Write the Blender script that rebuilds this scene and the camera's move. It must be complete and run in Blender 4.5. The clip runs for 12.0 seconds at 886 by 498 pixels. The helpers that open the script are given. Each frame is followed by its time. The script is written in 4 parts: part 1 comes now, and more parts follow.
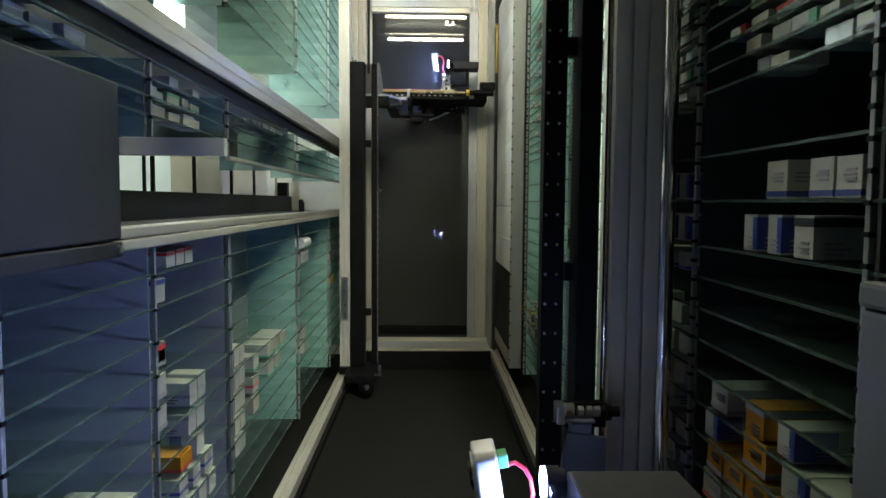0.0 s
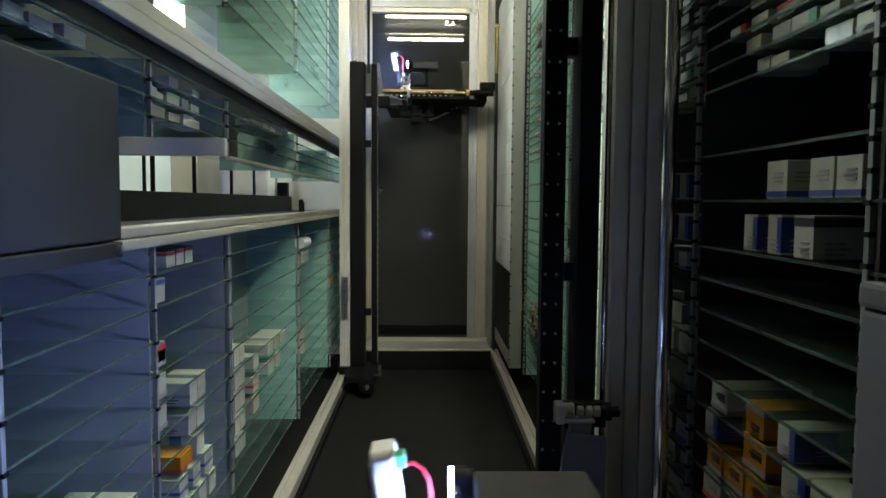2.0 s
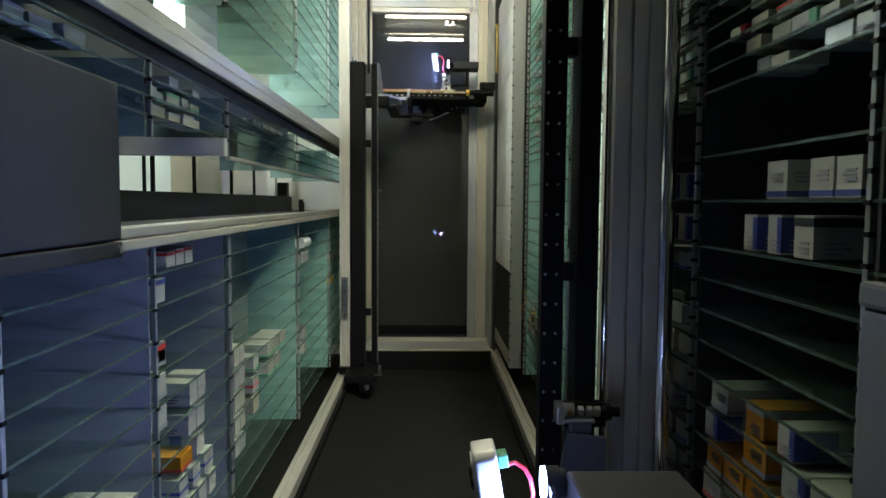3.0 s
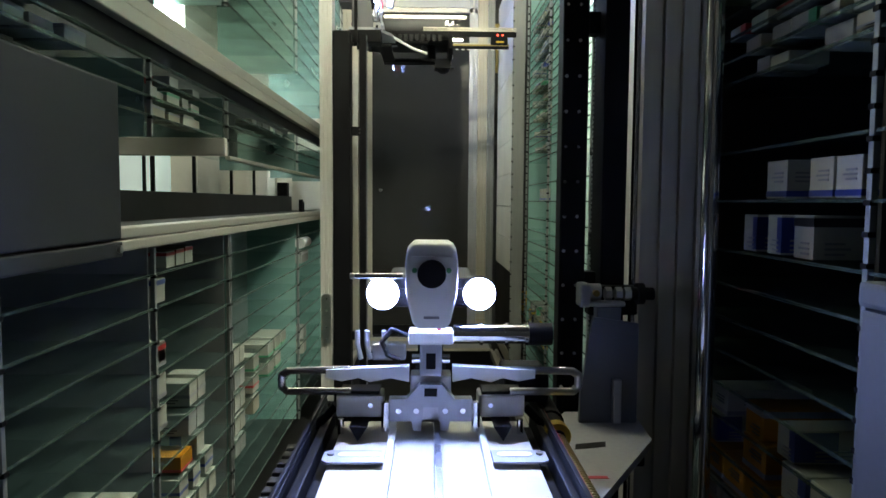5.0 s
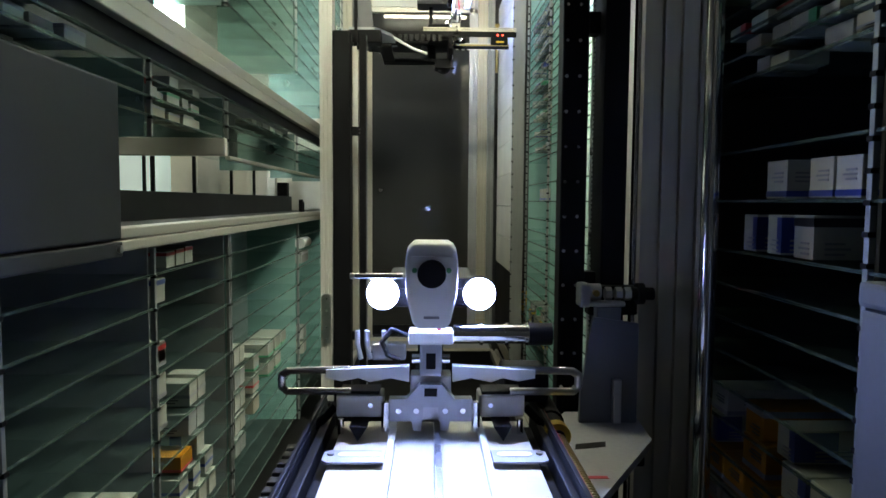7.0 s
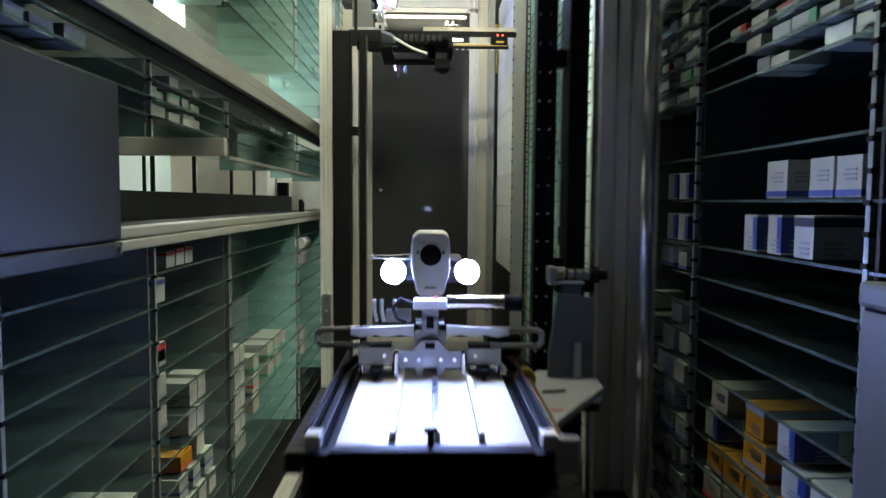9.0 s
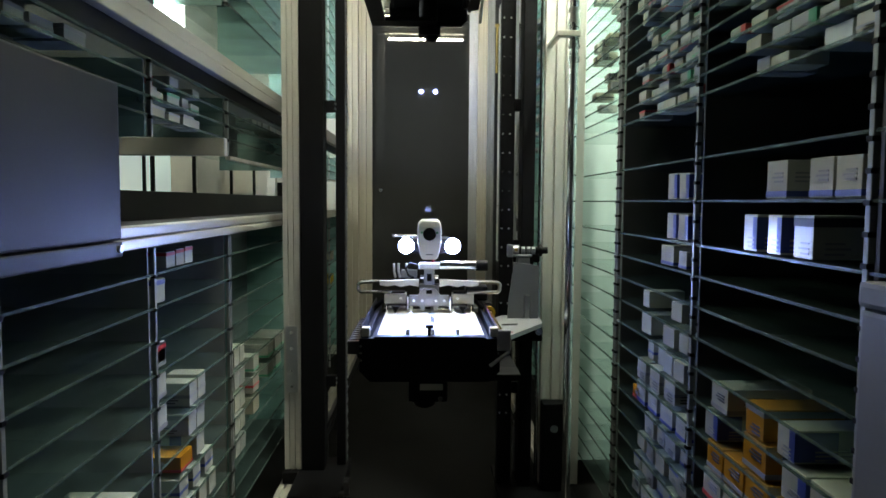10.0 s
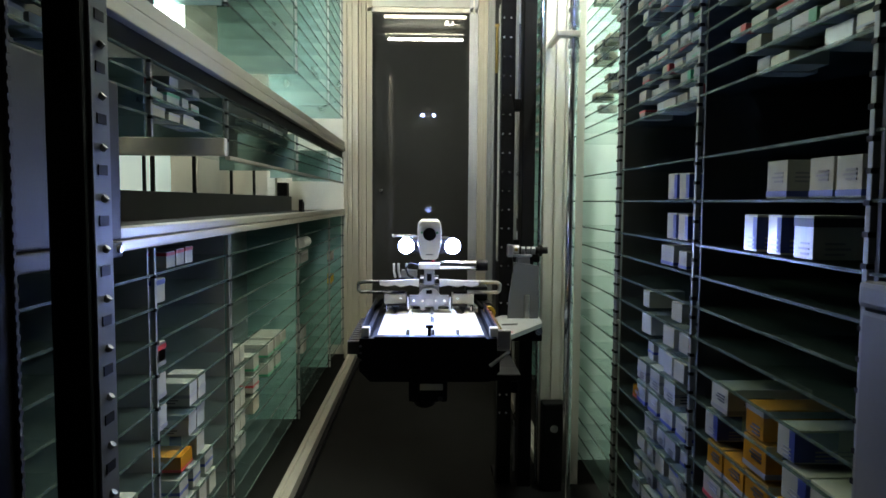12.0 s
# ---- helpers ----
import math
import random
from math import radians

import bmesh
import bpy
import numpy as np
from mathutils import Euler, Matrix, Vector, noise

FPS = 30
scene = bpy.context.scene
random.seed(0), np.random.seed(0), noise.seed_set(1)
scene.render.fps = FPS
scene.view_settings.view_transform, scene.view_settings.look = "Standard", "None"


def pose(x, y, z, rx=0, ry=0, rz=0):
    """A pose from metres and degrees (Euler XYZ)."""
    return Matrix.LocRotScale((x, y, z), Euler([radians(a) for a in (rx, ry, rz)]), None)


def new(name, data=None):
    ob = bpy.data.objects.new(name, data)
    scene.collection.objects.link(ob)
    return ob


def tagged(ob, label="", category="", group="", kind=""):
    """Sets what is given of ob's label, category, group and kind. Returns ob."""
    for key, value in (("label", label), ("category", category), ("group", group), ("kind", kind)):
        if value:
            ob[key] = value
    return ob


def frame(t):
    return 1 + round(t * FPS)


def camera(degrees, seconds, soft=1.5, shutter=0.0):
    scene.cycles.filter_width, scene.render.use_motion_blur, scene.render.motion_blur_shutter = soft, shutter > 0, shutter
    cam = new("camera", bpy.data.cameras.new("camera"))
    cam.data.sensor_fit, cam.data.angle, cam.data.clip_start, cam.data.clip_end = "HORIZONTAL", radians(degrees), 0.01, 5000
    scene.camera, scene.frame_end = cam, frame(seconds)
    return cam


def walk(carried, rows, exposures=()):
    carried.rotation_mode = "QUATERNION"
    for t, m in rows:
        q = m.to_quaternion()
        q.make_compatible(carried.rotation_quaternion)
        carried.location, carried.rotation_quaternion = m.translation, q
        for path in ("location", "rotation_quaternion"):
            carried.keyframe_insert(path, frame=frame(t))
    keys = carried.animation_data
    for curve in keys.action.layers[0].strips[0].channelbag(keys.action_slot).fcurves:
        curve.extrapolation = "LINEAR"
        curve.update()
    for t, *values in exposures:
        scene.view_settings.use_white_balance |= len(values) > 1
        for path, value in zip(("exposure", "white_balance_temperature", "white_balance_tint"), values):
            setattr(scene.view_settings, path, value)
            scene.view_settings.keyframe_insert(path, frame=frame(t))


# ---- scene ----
# The camera stands still on its tripod in the aisle, 0.95 m above the floor.
EYE = (0.0, 0.0, 0.95)
AXIS = Matrix(((0.999728, -0.005235, -0.022728), (-0.022310, 0.069409, -0.997339), (0.006798, 0.997575, 0.069273))).to_4x4()
cam = camera(66.01, 12.0, soft=1.6, shutter=0.4)
walk(cam, [(0.0, Matrix.Translation(EYE) @ AXIS), (12.0, Matrix.Translation(EYE) @ AXIS)])

# ------------------------------------------------------------------ light
scene.view_settings.exposure = 0.0
world = bpy.data.worlds.new("world")
scene.world = world
world.use_nodes = True
world.node_tree.nodes["Background"].inputs["Color"].default_value = (0.7, 0.75, 0.75, 1)
world.node_tree.nodes["Background"].inputs["Strength"].default_value = 0.012
TUBE_POWER = 115.0
NEAR_TUBE_POWER = 390.0
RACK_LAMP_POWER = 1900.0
WINDOW_POWER = 24.0
LED_POWER = 4800.0


# -------------------------------------------------------------- materials
def material(name, color, rough=0.5, metal=0.0, grain=0.1, scale=60.0, bump=0.05, stretch=(1, 1, 1), coat=0.0,
             wear=0.12, spec=0.5):
    """A principled surface with broad stains and fine grain in colour, roughness and relief."""
    m = bpy.data.materials.new(name)
    m.use_nodes = True
    t = m.node_tree
    b = t.nodes["Principled BSDF"]
    b.inputs["Metallic"].default_value = metal
    b.inputs["Specular IOR Level"].default_value = spec
    b.inputs["Coat Weight"].default_value = coat
    b.inputs["Coat Roughness"].default_value = 0.08
    co = t.nodes.new("ShaderNodeTexCoord")
    mp = t.nodes.new("ShaderNodeMapping")
    mp.inputs["Scale"].default_value = stretch
    t.links.new(co.outputs["Object"], mp.inputs["Vector"])
    fine = t.nodes.new("ShaderNodeTexNoise")
    fine.inputs["Scale"].default_value = scale
    fine.inputs["Detail"].default_value = 4
    broad = t.nodes.new("ShaderNodeTexNoise")
    broad.inputs["Scale"].default_value = 3.5
    broad.inputs["Detail"].default_value = 5
    for n in (fine, broad):
        t.links.new(mp.outputs["Vector"], n.inputs["Vector"])
    mix = t.nodes.new("ShaderNodeMix")
    mix.data_type = "RGBA"
    mix.inputs["A"].default_value = (*[c * (1 - grain) for c in color], 1)
    mix.inputs["B"].default_value = (*[min(1, c * (1 + grain)) for c in color], 1)
    t.links.new(fine.outputs["Fac"], mix.inputs["Factor"])
    mix2 = t.nodes.new("ShaderNodeMix")
    mix2.data_type, mix2.blend_type = "RGBA", "MULTIPLY"
    ramp = t.nodes.new("ShaderNodeMapRange")
    ramp.inputs["From Min"].default_value, ramp.inputs["From Max"].default_value = 0.3, 0.7
    ramp.inputs["To Min"].default_value, ramp.inputs["To Max"].default_value = 1 - 2 * wear, 1.0
    t.links.new(broad.outputs["Fac"], ramp.inputs["Value"])
    mix2.inputs["Factor"].default_value = 1
    t.links.new(mix.outputs["Result"], mix2.inputs["A"])
    t.links.new(ramp.outputs["Result"], mix2.inputs["B"])
    t.links.new(mix2.outputs["Result"], b.inputs["Base Color"])
    rr = t.nodes.new("ShaderNodeMapRange")
    rr.inputs["To Min"].default_value, rr.inputs["To Max"].default_value = rough * 0.8, min(1, rough * 1.2)
    t.links.new(broad.outputs["Fac"], rr.inputs["Value"])
    t.links.new(rr.outputs["Result"], b.inputs["Roughness"])
    if bump:
        bp = t.nodes.new("ShaderNodeBump")
        bp.inputs["Strength"].default_value = bump
        bp.inputs["Distance"].default_value = 0.002
        t.links.new(fine.outputs["Fac"], bp.inputs["Height"])
        t.links.new(bp.outputs["Normal"], b.inputs["Normal"])
    return m


def glow(name, color, strength):
    m = bpy.data.materials.new(name)
    m.use_nodes = True
    b = m.node_tree.nodes["Principled BSDF"]
    b.inputs["Base Color"].default_value = (*color, 1)
    b.inputs["Emission Color"].default_value = (*color, 1)
    b.inputs["Emission Strength"].default_value = strength
    return m


def glass(name, tint, haze, clear, rough=0.08):
    """Dusty float glass: clear tinted light passes, the rest is caught on the surface."""
    m = bpy.data.materials.new(name)
    m.use_nodes = True
    t = m.node_tree
    b = t.nodes["Principled BSDF"]
    b.inputs["Base Color"].default_value = (*haze, 1)
    b.inputs["Roughness"].default_value = rough
    tr = t.nodes.new("ShaderNodeBsdfTransparent")
    tr.inputs["Color"].default_value = (*tint, 1)
    mx = t.nodes.new("ShaderNodeMixShader")
    dust = t.nodes.new("ShaderNodeTexNoise")
    dust.inputs["Scale"].default_value = 9
    dust.inputs["Detail"].default_value = 6
    co = t.nodes.new("ShaderNodeTexCoord")
    t.links.new(co.outputs["Object"], dust.inputs["Vector"])
    mr = t.nodes.new("ShaderNodeMapRange")
    mr.inputs["From Min"].default_value, mr.inputs["From Max"].default_value = 0.3, 0.7
    mr.inputs["To Min"].default_value, mr.inputs["To Max"].default_value = 1 - clear - 0.06, 1 - clear + 0.06
    t.links.new(dust.outputs["Fac"], mr.inputs["Value"])
    t.links.new(mr.outputs["Result"], mx.inputs["Fac"])
    t.links.new(tr.outputs["BSDF"], mx.inputs[1])
    t.links.new(b.outputs["BSDF"], mx.inputs[2])
    t.links.new(mx.outputs["Shader"], t.nodes["Material Output"].inputs["Surface"])
    return m


ALU = material("brushed_aluminium", (0.68, 0.66, 0.61), 0.42, 0.35, 0.08, 90, 0.08, (1, 1, 0.04))
ALU_Y = material("extruded_aluminium", (0.52, 0.50, 0.44), 0.40, 0.45, 0.08, 90, 0.08, (1, 0.04, 1))
# Tone of strongly lit side glass, used on opaque panels.
PALE = material("pale_lit_glass_tone", (0.62, 0.74, 0.70), 0.35, 0.0, 0.04, 40, 0.0)
UPRIGHT = material("dull_upright_alloy", (0.26, 0.275, 0.27), 0.45, 0.4, 0.1, 90, 0.05, (1, 1, 0.1))
ANOD = material("grey_anodised", (0.42, 0.43, 0.45), 0.42, 0.5, 0.1, 120, 0.05)
FRAME = material("anodised_door_frame", (0.50, 0.47, 0.38), 0.42, 0.3, 0.08, 90, 0.08, (1, 1, 0.04))
STEEL = material("machined_steel", (0.55, 0.55, 0.56), 0.28, 1.0, 0.08, 120, 0.06)
CHROME = material("polished_chrome", (0.75, 0.76, 0.78), 0.12, 1.0, 0.03, 40, 0.0, wear=0.04)
BLACK = material("black_powder_coat", (0.005, 0.005, 0.006), 0.55, 0.0, 0.2, 300, 0.06, spec=0.10)
RUBBER = material("black_rubber", (0.016, 0.016, 0.016), 0.75, 0.0, 0.2, 200, 0.1)
MAT = material("floor_mat", (0.0085, 0.0085, 0.0082), 0.8, 0.0, 0.3, 180, 0.3, spec=0.08)
GREY = material("grey_sheet_metal", (0.11, 0.115, 0.125), 0.5, 0.0, 0.06, 200, 0.05)
COVER = material("dark_cover_paint", (0.024, 0.025, 0.029), 0.5, 0.0, 0.06, 200, 0.05, spec=0.25)
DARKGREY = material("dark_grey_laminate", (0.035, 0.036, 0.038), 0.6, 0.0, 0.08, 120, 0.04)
NEARPANEL = material("grey_side_plate", (0.38, 0.38, 0.39), 0.42, 0.0, 0.06, 150, 0.03)
PANEL = material("pale_grey_back_panel", (0.34, 0.36, 0.36), 0.5, 0.0, 0.05, 150, 0.03)
WHITE = material("white_painted_metal", (0.72, 0.70, 0.63), 0.5, 0.0, 0.04, 90, 0.03)
PLASTIC = material("white_plastic", (0.78, 0.78, 0.76), 0.3, 0.0, 0.02, 60, 0.0, wear=0.04)
PLATE = material("pale_coated_plate", (0.66, 0.63, 0.56), 0.42, 0.1, 0.05, 80, 0.03)
YELLOW = material("yellow_ring", (0.62, 0.42, 0.03), 0.4)
RED = material("red_cable", (0.5, 0.02, 0.03), 0.4)
GREEN = material("green_connector", (0.08, 0.35, 0.15), 0.45)
BRASS = material("brass", (0.36, 0.27, 0.10), 0.4, 1.0)
DOORGLASS = material("dark_door_glass", (0.030, 0.030, 0.029), 0.012, 0.0, 0.02, 30, 0.0, wear=0.03)
GLASS = glass("green_shelf_glass", (0.93, 0.965, 0.955), (0.13, 0.20, 0.19), 0.94)
EDGE = glass("cut_glass_edge", (0.86, 0.97, 0.93), (0.07, 0.10, 0.09), 0.50, 0.35)
CLEARGLASS = glass("clear_side_glass", (0.72, 0.86, 0.84), (0.32, 0.43, 0.405), 0.52)
# Hazier copy of the side glass; its haze carries the light on lit panes.
DENSEGLASS = glass("lit_haze_side_glass", (0.70, 0.84, 0.81), (0.28, 0.46, 0.425), 0.20)
LED = glow("white_led", (0.30, 0.42, 1.0), LED_POWER)
LED_LENS_GLARE = glow("led_lens_glare", (0.32, 0.44, 1.0), 300.0)
TUBE = glow("fluorescent_tube", (1.0, 0.90, 0.66), TUBE_POWER)
# The near tube is set stronger to light the masts and racks beyond.
NEAR_TUBE = glow("near_fluorescent_tube", (0.97, 0.96, 0.72), NEAR_TUBE_POWER)
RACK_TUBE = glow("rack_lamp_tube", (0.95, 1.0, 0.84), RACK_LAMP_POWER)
WALL_GLOW = glow("glowing_wall_panel", (0.80, 0.95, 0.92), 0.26)
DAYLIGHT = glow("bright_room_beyond", (0.9, 1.0, 0.98), WINDOW_POWER)
REDLED = glow("red_indicator", (1.0, 0.05, 0.03), 6.0)
PAPER = [material("carton_" + n, c, 0.24, 0.0, 0.04, 50, 0.02, wear=0.05) for n, c in (
    ("white", (0.42, 0.415, 0.36)), ("ivory", (0.39, 0.36, 0.28)), ("orange", (0.40, 0.17, 0.012)),
    ("grey", (0.36, 0.37, 0.35)), ("yellow", (0.65, 0.42, 0.04)))]
INK = [material("ink_" + n, c, 0.45, 0.0, 0.05, 60, 0.0) for n, c in (
    ("blue", (0.02, 0.04, 0.22)), ("black", (0.02, 0.02, 0.025)), ("red", (0.45, 0.03, 0.03)),
    ("green", (0.05, 0.28, 0.14)), ("grey", (0.22, 0.22, 0.23)))]


# ------------------------------------------------------------ mesh helpers
def box(bm, x0, x1, y0, y1, z0, z1, bevel=0.0, turn=None):
    """A box between two corners, with its edges broken by bevel; turn is applied about its centre."""
    c = Vector(((x0 + x1) / 2, (y0 + y1) / 2, (z0 + z1) / 2))
    m = Matrix.Translation(c) @ (turn or Matrix()) @ Matrix.Diagonal((abs(x1 - x0), abs(y1 - y0), abs(z1 - z0), 1))
    made = bmesh.ops.create_cube(bm, size=1, matrix=m)
    if bevel:
        edges = {e for v in made["verts"] for e in v.link_edges}
        bmesh.ops.bevel(bm, geom=list(edges), offset=bevel, segments=2, affect="EDGES", profile=0.6)
    return bm


def rod(bm, a, b, r, n=16, r2=None):
    """A round bar from a to b."""
    a, b = Vector(a), Vector(b)
    turn = (b - a).to_track_quat("Z", "Y").to_matrix().to_4x4()
    bmesh.ops.create_cone(bm, cap_ends=True, segments=n, radius1=r, radius2=r if r2 is None else r2, depth=(b - a).length,
                          matrix=Matrix.Translation((a + b) / 2) @ turn)
    return bm


def tube_path(bm, points, r, n=8):
    """A bent hose or wire through points."""
    for a, b in zip(points, points[1:]):
        rod(bm, a, b, r, n)
    for p in points[1:-1]:
        bmesh.ops.create_uvsphere(bm, u_segments=n, v_segments=6, radius=r, matrix=Matrix.Translation(p))
    return bm


def prism(bm, outline, y0, y1, axis="y"):
    """A plate of the given outline, extruded from y0 to y1 along axis."""
    def place(u, v, w):
        return {"x": (w, u, v), "y": (u, w, v), "z": (u, v, w)}[axis]
    lo = [bm.verts.new(place(u, v, y0)) for u, v in outline]
    hi = [bm.verts.new(place(u, v, y1)) for u, v in outline]
    n = len(outline)
    bm.faces.new(lo)
    bm.faces.new(hi[::-1])
    for i in range(n):
        bm.faces.new((lo[i], hi[i], hi[(i + 1) % n], lo[(i + 1) % n]))
    bmesh.ops.recalc_face_normals(bm, faces=bm.faces)
    return bm


def mesh(name, bm, mat, smooth=False):
    data = bpy.data.meshes.new(name)
    for f in bm.faces:
        f.smooth = smooth
    bm.to_mesh(data)
    bm.free()
    data.materials.append(mat)
    if smooth:
        data.set_sharp_from_angle(angle=radians(35))
    return data


def part(name, bm, mat, parent, label="", smooth=False):
    ob = new(name, mesh(name, bm, mat, smooth))
    ob.parent = parent
    return tagged(ob, label)


def thing(name, label, category, group="", kind="", at=None):
    ob = new(name)
    ob.empty_display_size = 0.05
    if at is not None:
        ob.matrix_basis = at
    return tagged(ob, label, category, group, kind)


def single(name, bm, mat, label, category, group="", kind="", smooth=False):
    return tagged(new(name, mesh(name, bm, mat, smooth)), label, category, group, kind)


def B(*a, **k):
    return box(bmesh.new(), *a, **k)


def R(*a, **k):
    return rod(bmesh.new(), *a, **k)


# -------------------------------------------------------------- the setting
LEFT, RIGHT = -0.50, 0.48          # fronts of the two shelf racks
DOOR = 4.18
single("floor", B(-1.3, 1.0, -1.3, 4.4, -0.06, 0.0), MAT, "black ribbed rubber floor mat", "floor", kind="structure")
single("ceiling", B(-1.3, 1.0, -1.3, 4.4, 2.65, 2.71), DARKGREY, "dark grey ceiling panel", "ceiling", kind="structure")
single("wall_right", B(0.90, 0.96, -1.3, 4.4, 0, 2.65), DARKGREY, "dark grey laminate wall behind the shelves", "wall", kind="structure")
single("wall_behind", B(-1.3, 0.9, -1.3, -1.24, 0, 2.65), DARKGREY, "dark grey laminate end wall", "wall", kind="structure")
wl = bmesh.new()
for y0, y1, z0, z1 in ((-1.24, 1.6, 0, 2.65), (1.6, 2.95, 0, 0.96), (1.6, 2.95, 1.2, 2.65), (3.47, 3.9, 0, 0.96), (3.47, 3.9, 1.2, 2.65), (2.95, 3.47, 0, 0.96), (2.95, 3.47, 1.2, 1.35), (2.95, 3.47, 1.96, 2.65), (3.9, 4.34, 0, 2.65)):
    box(wl, -1.26, -1.2, y0, y1, z0, z1)
single("wall_left", wl, WHITE, "white painted wall with a window opening", "wall", kind="structure")
win = thing("window_1", "bright white window in the wall behind the shelves", "window", kind="structure")
part("window_frame", box(box(box(B(-1.255, -1.195, 2.95, 2.98, 1.35, 1.96), -1.255, -1.195, 3.44, 3.47, 1.35, 1.96),
     -1.254, -1.196, 2.95, 3.47, 1.35, 1.38), -1.254, -1.196, 2.95, 3.47, 1.93, 1.96), WHITE, win)
part("pane", B(-1.25, -1.24, 2.98, 3.44, 1.38, 1.93), DAYLIGHT, win, "bright daylit pane")
# Lit wall behind the belt: its brightness is given as a glow of the panels.
strip = thing("wall_glow_strip", "pale wall panels behind the delivery belt, glowing as if lit", "window", kind="structure")
for i in range(5):
    y = 1.6 + 0.46 * i
    part("pane", B(-1.24, -1.225, y + 0.012, y + 0.448, 0.972, 1.188), WALL_GLOW, strip, "pale wall panel given its own glow")
    part("mullion", B(-1.25, -1.215, y - 0.006, y + 0.006, 0.962, 1.198), BLACK, strip)
fw = bmesh.new()
box(fw, 0.40, 0.9, DOOR + 0.02, DOOR + 0.08, 0, 2.65)
box(fw, -0.5, 0.40, DOOR + 0.02, DOOR + 0.08, 2.2, 2.65)
single("wall_far", fw, DARKGREY, "dark end wall round the service door", "wall", kind="structure")

single("wall_far_left", B(-1.2, -0.5, DOOR + 0.02, DOOR + 0.08, 0, 2.65), WHITE, "white painted end wall behind the racks", "wall", kind="structure")

# service door with its extruded frame
door = thing("door_1", "dark glazed service door in an aluminium frame", "door", kind="structure")
part("pane", B(-0.338, 0.247, DOOR, DOOR + 0.012, 0.135, 2.072), DOORGLASS, door, "dark reflecting glass")
part("bottom_rail", B(-0.338, 0.247, DOOR - 0.012, DOOR - 0.001, 0.13, 0.19, bevel=0.002), BLACK, door)


def grooved(x0, x1, y0, y1, ribs, sink=0.014, slot=0.010):
    """The outline of an extrusion whose front, at y0, is cut by slots between ribs."""
    out, w = [(x0, y1), (x0, y0)], (x1 - x0) / ribs
    for i in range(1, ribs):
        c = x0 + i * w
        out += [(c - slot / 2, y0), (c - slot / 2, y0 + sink), (c + slot / 2, y0 + sink), (c + slot / 2, y0)]
    return out + [(x1, y0), (x1, y1)]


def profile_post(name, x0, x1, y0, y1, z0, z1, parent, grooves=2, mat=None):
    """An upright extrusion with slots sunk in its front."""
    return part(name, prism(bmesh.new(), grooved(x0, x1, y0, y1, grooves + 1), z0, z1, "z"), mat or FRAME, parent)


profile_post("frame_post", -0.505, -0.415, DOOR - 0.09, DOOR, 0, 2.45, door, 2)
profile_post("frame_post", -0.413, -0.372, DOOR - 0.05, DOOR, 0, 2.45, door, 1)
profile_post("frame_post", -0.370, -0.338, DOOR - 0.02, DOOR + 0.02, 0.1, 2.2, door, 0)
profile_post("frame_post", 0.247, 0.296, DOOR - 0.02, DOOR + 0.02, 0.1, 2.2, door, 1, ANOD)
profile_post("frame_post", 0.298, 0.352, DOOR - 0.05, DOOR, 0, 2.45, door, 2)
profile_post("frame_post", 0.354, 0.392, DOOR - 0.09, DOOR, 0, 2.45, door, 1, UPRIGHT)
part("head_rail", B(-0.372, 0.298, DOOR - 0.02, DOOR + 0.02, 2.075, 2.105, bevel=0.003), ALU_Y, door)
part("head_panel", B(-0.372, 0.298, DOOR - 0.015, DOOR + 0.02, 2.108, 2.3, bevel=0.003), WHITE, door)
th = thing("threshold", "black threshold box with an aluminium tread before the door", "threshold", kind="structure")
part("riser", B(-0.36, 0.36, 3.80, DOOR - 0.1, 0, 0.108, bevel=0.003), BLACK, th)
part("tread", B(-0.36, 0.36, 3.832, DOOR - 0.13, 0.109, 0.114, bevel=0.001), ANOD, th)
part("nosing", B(-0.36, 0.36, 3.798, 3.830, 0.109, 0.119, bevel=0.002), FRAME, th)
part("sill", B(-0.36, 0.36, DOOR - 0.128, DOOR - 0.095, 0.109, 0.132, bevel=0.002), FRAME, th)

# chrome ball on a short stub at the door's left side
kb = bmesh.new()
bmesh.ops.create_uvsphere(kb, u_segments=16, v_segments=10, radius=0.013, matrix=Matrix.Translation((-0.284, DOOR - 0.024, 1.018)))
rod(kb, (-0.284, DOOR - 0.014, 1.018), (-0.284, DOOR - 0.001, 1.018), 0.006, 12)
part("chrome_ball", kb, CHROME, door, "small chrome ball on the door", True)
part("latch", box(rod(R((0.11, DOOR - 0.012, 2.02), (0.11, DOOR - 0.001, 2.02), 0.012, 14), (0.145, DOOR - 0.012, 2.02), (0.145, DOOR - 0.001, 2.02), 0.010, 14), 0.10, 0.17, DOOR - 0.008, DOOR - 0.001, 2.005, 2.012), STEEL, door, "steel latch plate", True)
# travel rails on the floor
for side, x in (("left", -0.437), ("right", 0.405)):
    rail = thing("floor_rail", "aluminium travel rail on the floor along the shelves", "rail", "travel rails", kind="structure")
    part("rail_foot", B(x - 0.04, x + 0.04, -0.6, 4.06, 0, 0.022, bevel=0.002), BLACK, rail)
    rb = bmesh.new()
    box(rb, x - 0.024, x - 0.006, -0.6, 4.08, 0.022, 0.06, bevel=0.002)
    box(rb, x + 0.006, x + 0.024, -0.6, 4.08, 0.022, 0.06, bevel=0.002)
    box(rb, x - 0.02, x + 0.02, -0.6, 4.07, 0.022, 0.05)
    part("rail_profile", rb, ALU_Y, rail)

